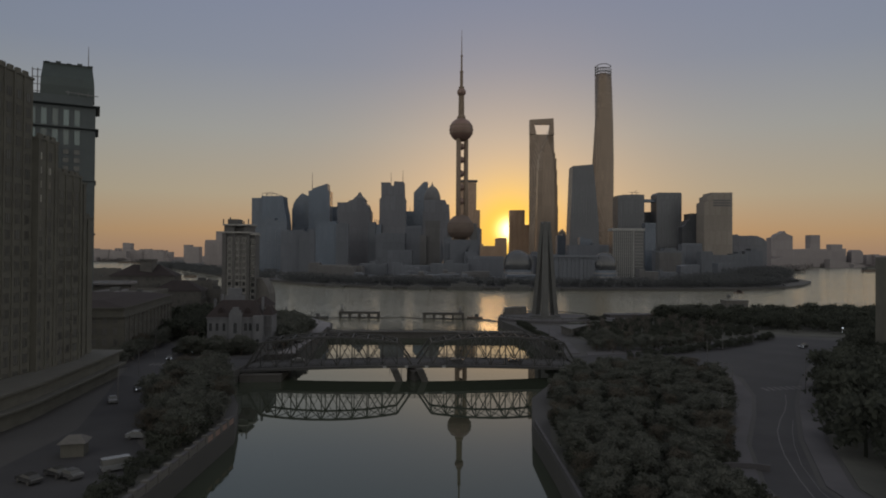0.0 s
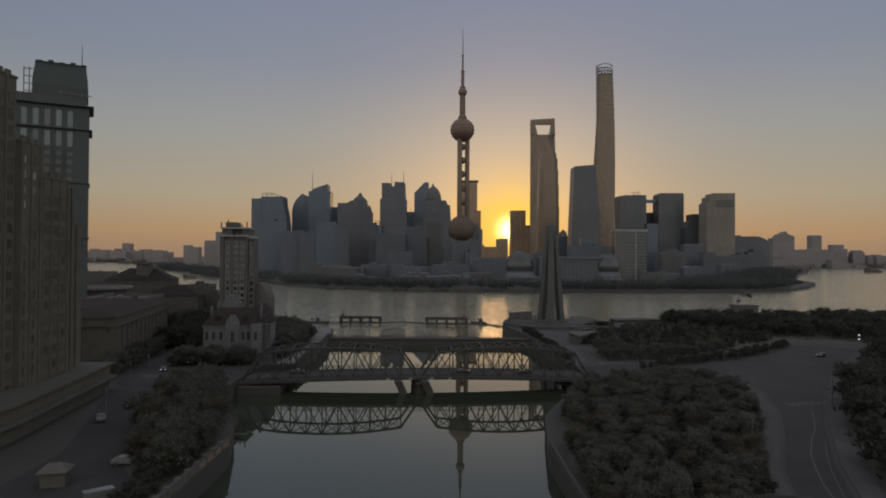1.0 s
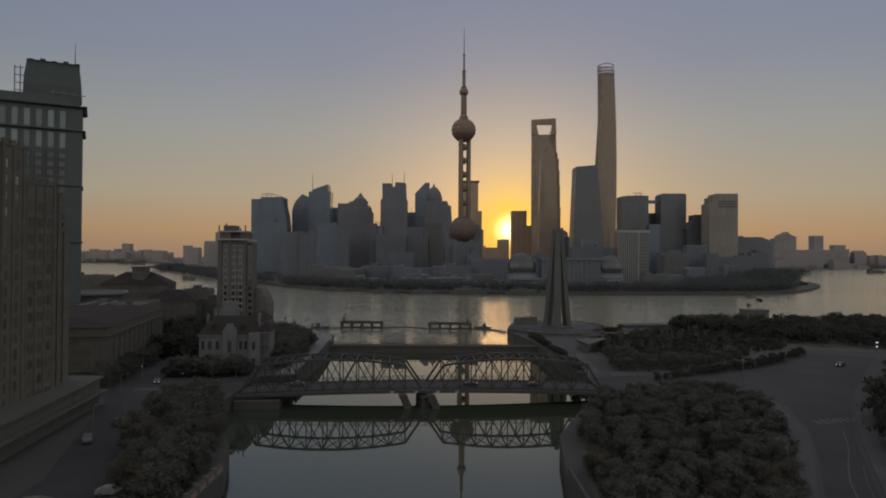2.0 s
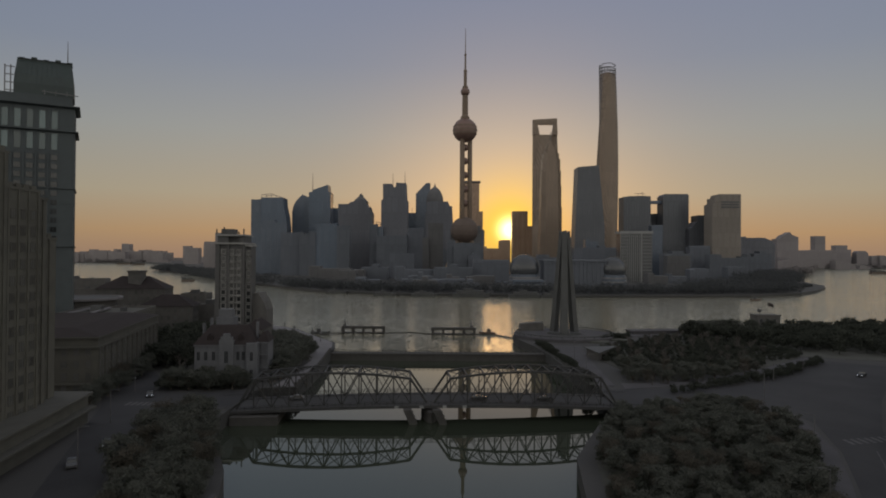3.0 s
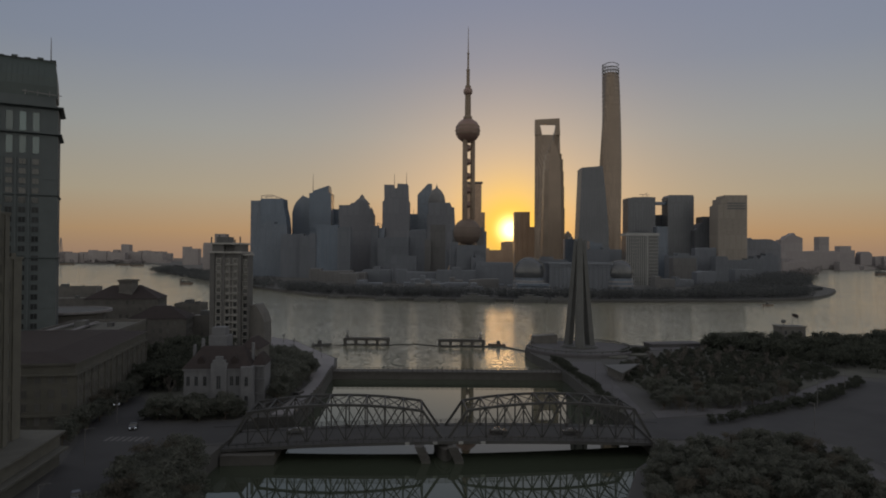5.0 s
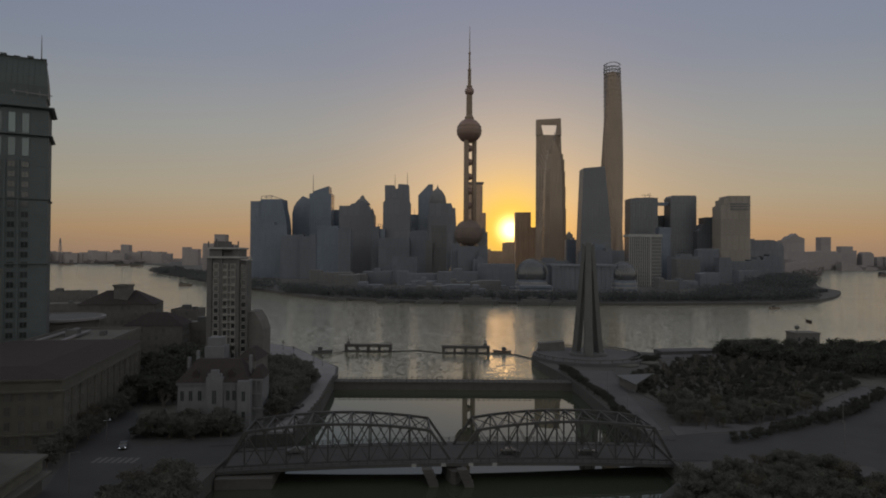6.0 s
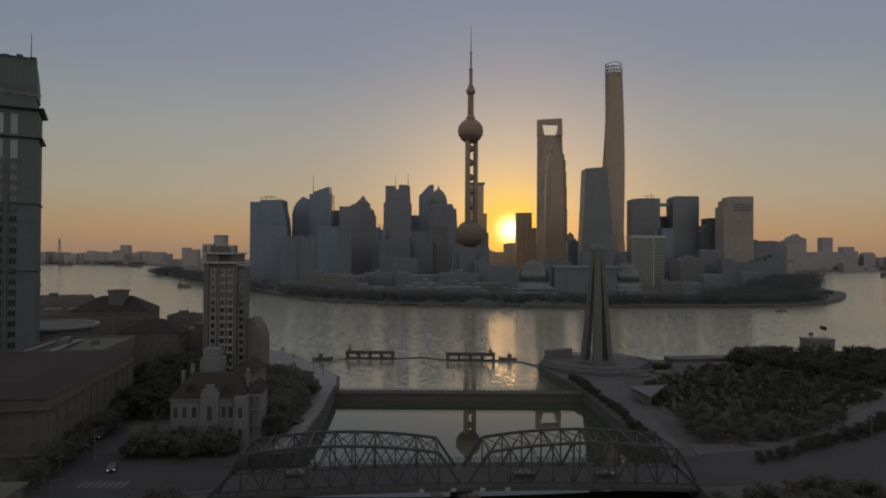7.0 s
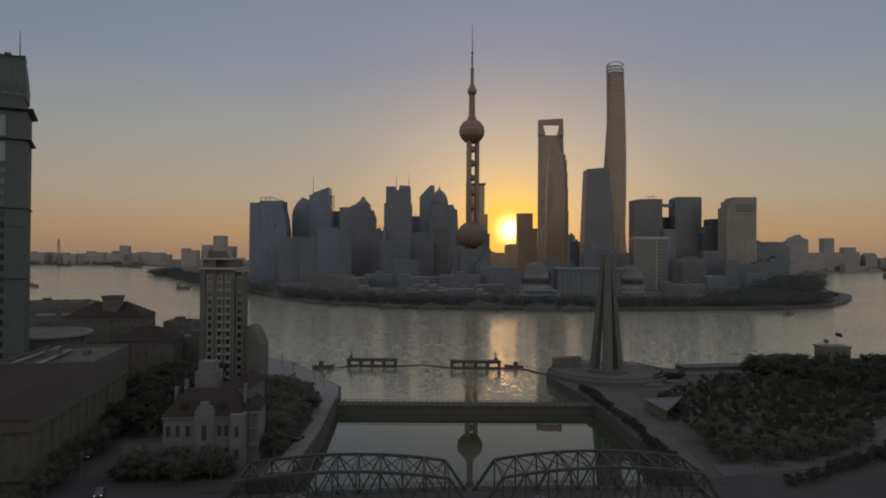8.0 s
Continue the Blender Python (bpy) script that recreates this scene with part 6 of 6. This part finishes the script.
def wood(poly, gap, lo, hi, group, seed, kinds=(0, 1, 2, 3, 4), most=400, joined=""):
    r = random.Random(seed)
    xs, ys = [p[0] for p in poly], [p[1] for p in poly]
    spots = []
    for _ in range(14000):
        p = (r.uniform(min(xs), max(xs)), r.uniform(min(ys), max(ys)))
        if len(spots) < most and inside(p, poly) and all((p[0] - q[0]) ** 2 + (p[1] - q[1]) ** 2 > gap * gap for q in spots):
            spots.append(p)
    rows = [(x, y, r.uniform(lo, hi), r.choice(kinds), r.uniform(0, 360)) for x, y in spots]
    if joined:
        mass(joined, ("low dark shrubs of the " if joined == "shrubbery" else "dense dark evergreen trees of the ") + group, rows)
    else:
        for x, y, h, kind, turn in rows:
            plant(x, y, QUAY, h, kind, turn, group)


wood([(22, 62), (22, 130), (29, 168), (38, 188), (50, 199), (78, 203), (79, 188), (72, 164), (62, 142), (53.5, 123), (44.5, 101), (41.5, 62)], 3.7, 4.6, 5.9, "creek park trees", 1, most=150)
wood([(-46.5, 117), (-46.5, 132), (-52, 160), (-64, 186), (-71, 177), (-64.5, 148), (-55, 123), (-50, 117)], 3.6, 5.0, 8.0, "creek bank trees", 5, most=50)
wood([(-90, 225), (-89, 232), (-69, 233), (-66, 228), (-76, 224)], 2.9, 5.0, 6.8, "villa garden trees", 6, (0, 1, 4), most=24)
wood([(-60.5, 240), (-58.6, 240), (-58.6, 262), (-59, 300), (-66, 318), (-70, 300), (-62.5, 262)], 3.6, 4.5, 7.5, "quay garden trees", 7, most=20)
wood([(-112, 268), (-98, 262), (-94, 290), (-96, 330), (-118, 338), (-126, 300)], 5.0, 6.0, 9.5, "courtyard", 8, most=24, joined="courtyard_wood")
wood([(-103, 196), (-98.5, 196), (-106, 246), (-110, 260)], 4.4, 4.5, 7.0, "side street trees", 9, most=14)
wood([(-80, 318), (-68, 272), (-61.5, 256), (-59, 248), (-59, 266), (-64, 300), (-72, 318)], 3.6, 6.5, 9.0, "promenade trees", 14, (0, 1, 2, 4), most=34)
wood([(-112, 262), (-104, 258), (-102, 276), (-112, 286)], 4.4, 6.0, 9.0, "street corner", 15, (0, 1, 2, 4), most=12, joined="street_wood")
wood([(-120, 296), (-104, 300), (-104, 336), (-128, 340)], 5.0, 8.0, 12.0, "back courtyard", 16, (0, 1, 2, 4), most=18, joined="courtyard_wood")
wood([(54, 239), (60, 262), (94, 257), (112, 270), (100, 256), (84, 244), (68, 240)], 4.4, 4.0, 6.5, "junction trees", 12, most=26)
wood([(129, 372), (129, 382), (154, 386), (154, 376)], 4.6, 7.0, 8.6, "tall park trees", 13, (0, 1, 2), most=12)
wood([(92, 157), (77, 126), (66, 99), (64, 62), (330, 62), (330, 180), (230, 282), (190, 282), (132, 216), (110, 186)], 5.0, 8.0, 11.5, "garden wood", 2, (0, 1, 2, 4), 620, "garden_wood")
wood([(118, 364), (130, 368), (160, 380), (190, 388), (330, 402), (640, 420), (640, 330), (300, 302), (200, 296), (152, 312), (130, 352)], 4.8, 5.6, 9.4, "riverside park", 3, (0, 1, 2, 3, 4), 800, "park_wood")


plant_bare([(64, 270), (62, 292), (72, 322), (94, 344), (112, 360), (126, 350), (140, 312), (118, 284), (92, 268)], 6.5, 44, 6.5, 9.0, "leafless park trees", 71)
plant_bare([(58, 238), (92, 252), (112, 268), (108, 262), (90, 246), (62, 236)], 5.0, 7, 6.0, 8.0, "leafless junction trees", 73)
plant_bare([(-103, 262), (-96, 252), (-94, 262), (-98, 284)], 4.0, 5, 7.0, 9.0, "leafless street trees", 74)

for poly, seed, group in (([(64, 226), (90, 243), (111, 256), (143, 287), (145, 284), (113, 253), (92, 239.5), (65, 223)], 51, "junction hedge"),
                          ([(41.8, 240), (44.6, 240), (44.2, 264), (43.2, 300), (41.5, 326), (38.6, 330), (41.0, 300), (42, 264)], 52, "ramp bank"),
                          ([(62, 264), (58, 290), (66, 320), (90, 346), (100, 362), (128, 364), (150, 305), (118, 276), (94, 260)], 41, "ramp garden"),
                          ([(74, 350), (84, 352), (92, 364), (80, 362)], 47, "plaza edge"),
                          ([(-92, 224), (-91, 233), (-67, 234), (-64, 228)], 42, "villa garden"), ([(-46, 62), (-46, 134), (-52, 160), (-64, 188), (-72, 177), (-65, 147), (-54.5, 122), (-49, 113), (-48, 62)], 43, "creek bank"),
                          ([(21.5, 62), (21.5, 125), (28, 164), (37, 187), (50, 200), (79.5, 204), (79.5, 188), (73, 163), (63, 142), (54.5, 123), (45.5, 101), (43, 62)], 44, "creek park")):
    wood(poly, 2.4, 1.8, 3.4, group, seed, (0, 1, 2, 3, 4), 420, "shrubbery")


def belt(name, label, line_pts, width, height, count, size, seed, base, taper=1.0):
    """A far belt of trees as one mass of leaf clumps."""
    g = np.random.default_rng(seed)
    pts = np.array(line_pts, float)
    seg = np.linalg.norm(np.diff(pts, axis=0), axis=1)
    at = g.uniform(0, seg.sum(), count // 40)
    cum = np.r_[0, np.cumsum(seg)]
    k = np.clip(np.searchsorted(cum, at) - 1, 0, len(seg) - 1)
    f = ((at - cum[k]) / seg[k])[:, None]
    ctr = pts[k] * (1 - f) + pts[k + 1] * f + g.uniform(-width / 2, width / 2, (len(at), 2)) * (1 + (taper - 1) * at / seg.sum())[:, None]
    top = height * g.uniform(0.45, 1.0, len(at)) * (1 + (taper - 1) * at / seg.sum())
    w = g.integers(0, len(at), count)
    d = g.normal(size=(count, 3))
    d /= np.linalg.norm(d, axis=1, keepdims=True)
    r = (top[w] * 0.5)[:, None]
    pos = np.c_[ctr[w], base + top[w] * 0.52] + d * r * np.array([1.1, 1.1, 0.95]) * g.uniform(0.7, 1.0, (count, 1))
    u = g.normal(size=(count, 3))
    u /= np.linalg.norm(u, axis=1, keepdims=True)
    v = np.cross(u, d)
    s = size * g.uniform(0.6, 1.3, (count, 1))
    verts = np.stack([pos - u * s, pos + v * s * 0.7, pos + u * s, pos - v * s * 0.7], 1).reshape(-1, 3)
    me = bpy.data.meshes.new(name)
    me.from_pydata(verts.tolist(), [], np.arange(count * 4).reshape(-1, 4).tolist())
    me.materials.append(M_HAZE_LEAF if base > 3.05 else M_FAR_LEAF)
    return tagged(new(name, me), label, "trees", "", "stuff")


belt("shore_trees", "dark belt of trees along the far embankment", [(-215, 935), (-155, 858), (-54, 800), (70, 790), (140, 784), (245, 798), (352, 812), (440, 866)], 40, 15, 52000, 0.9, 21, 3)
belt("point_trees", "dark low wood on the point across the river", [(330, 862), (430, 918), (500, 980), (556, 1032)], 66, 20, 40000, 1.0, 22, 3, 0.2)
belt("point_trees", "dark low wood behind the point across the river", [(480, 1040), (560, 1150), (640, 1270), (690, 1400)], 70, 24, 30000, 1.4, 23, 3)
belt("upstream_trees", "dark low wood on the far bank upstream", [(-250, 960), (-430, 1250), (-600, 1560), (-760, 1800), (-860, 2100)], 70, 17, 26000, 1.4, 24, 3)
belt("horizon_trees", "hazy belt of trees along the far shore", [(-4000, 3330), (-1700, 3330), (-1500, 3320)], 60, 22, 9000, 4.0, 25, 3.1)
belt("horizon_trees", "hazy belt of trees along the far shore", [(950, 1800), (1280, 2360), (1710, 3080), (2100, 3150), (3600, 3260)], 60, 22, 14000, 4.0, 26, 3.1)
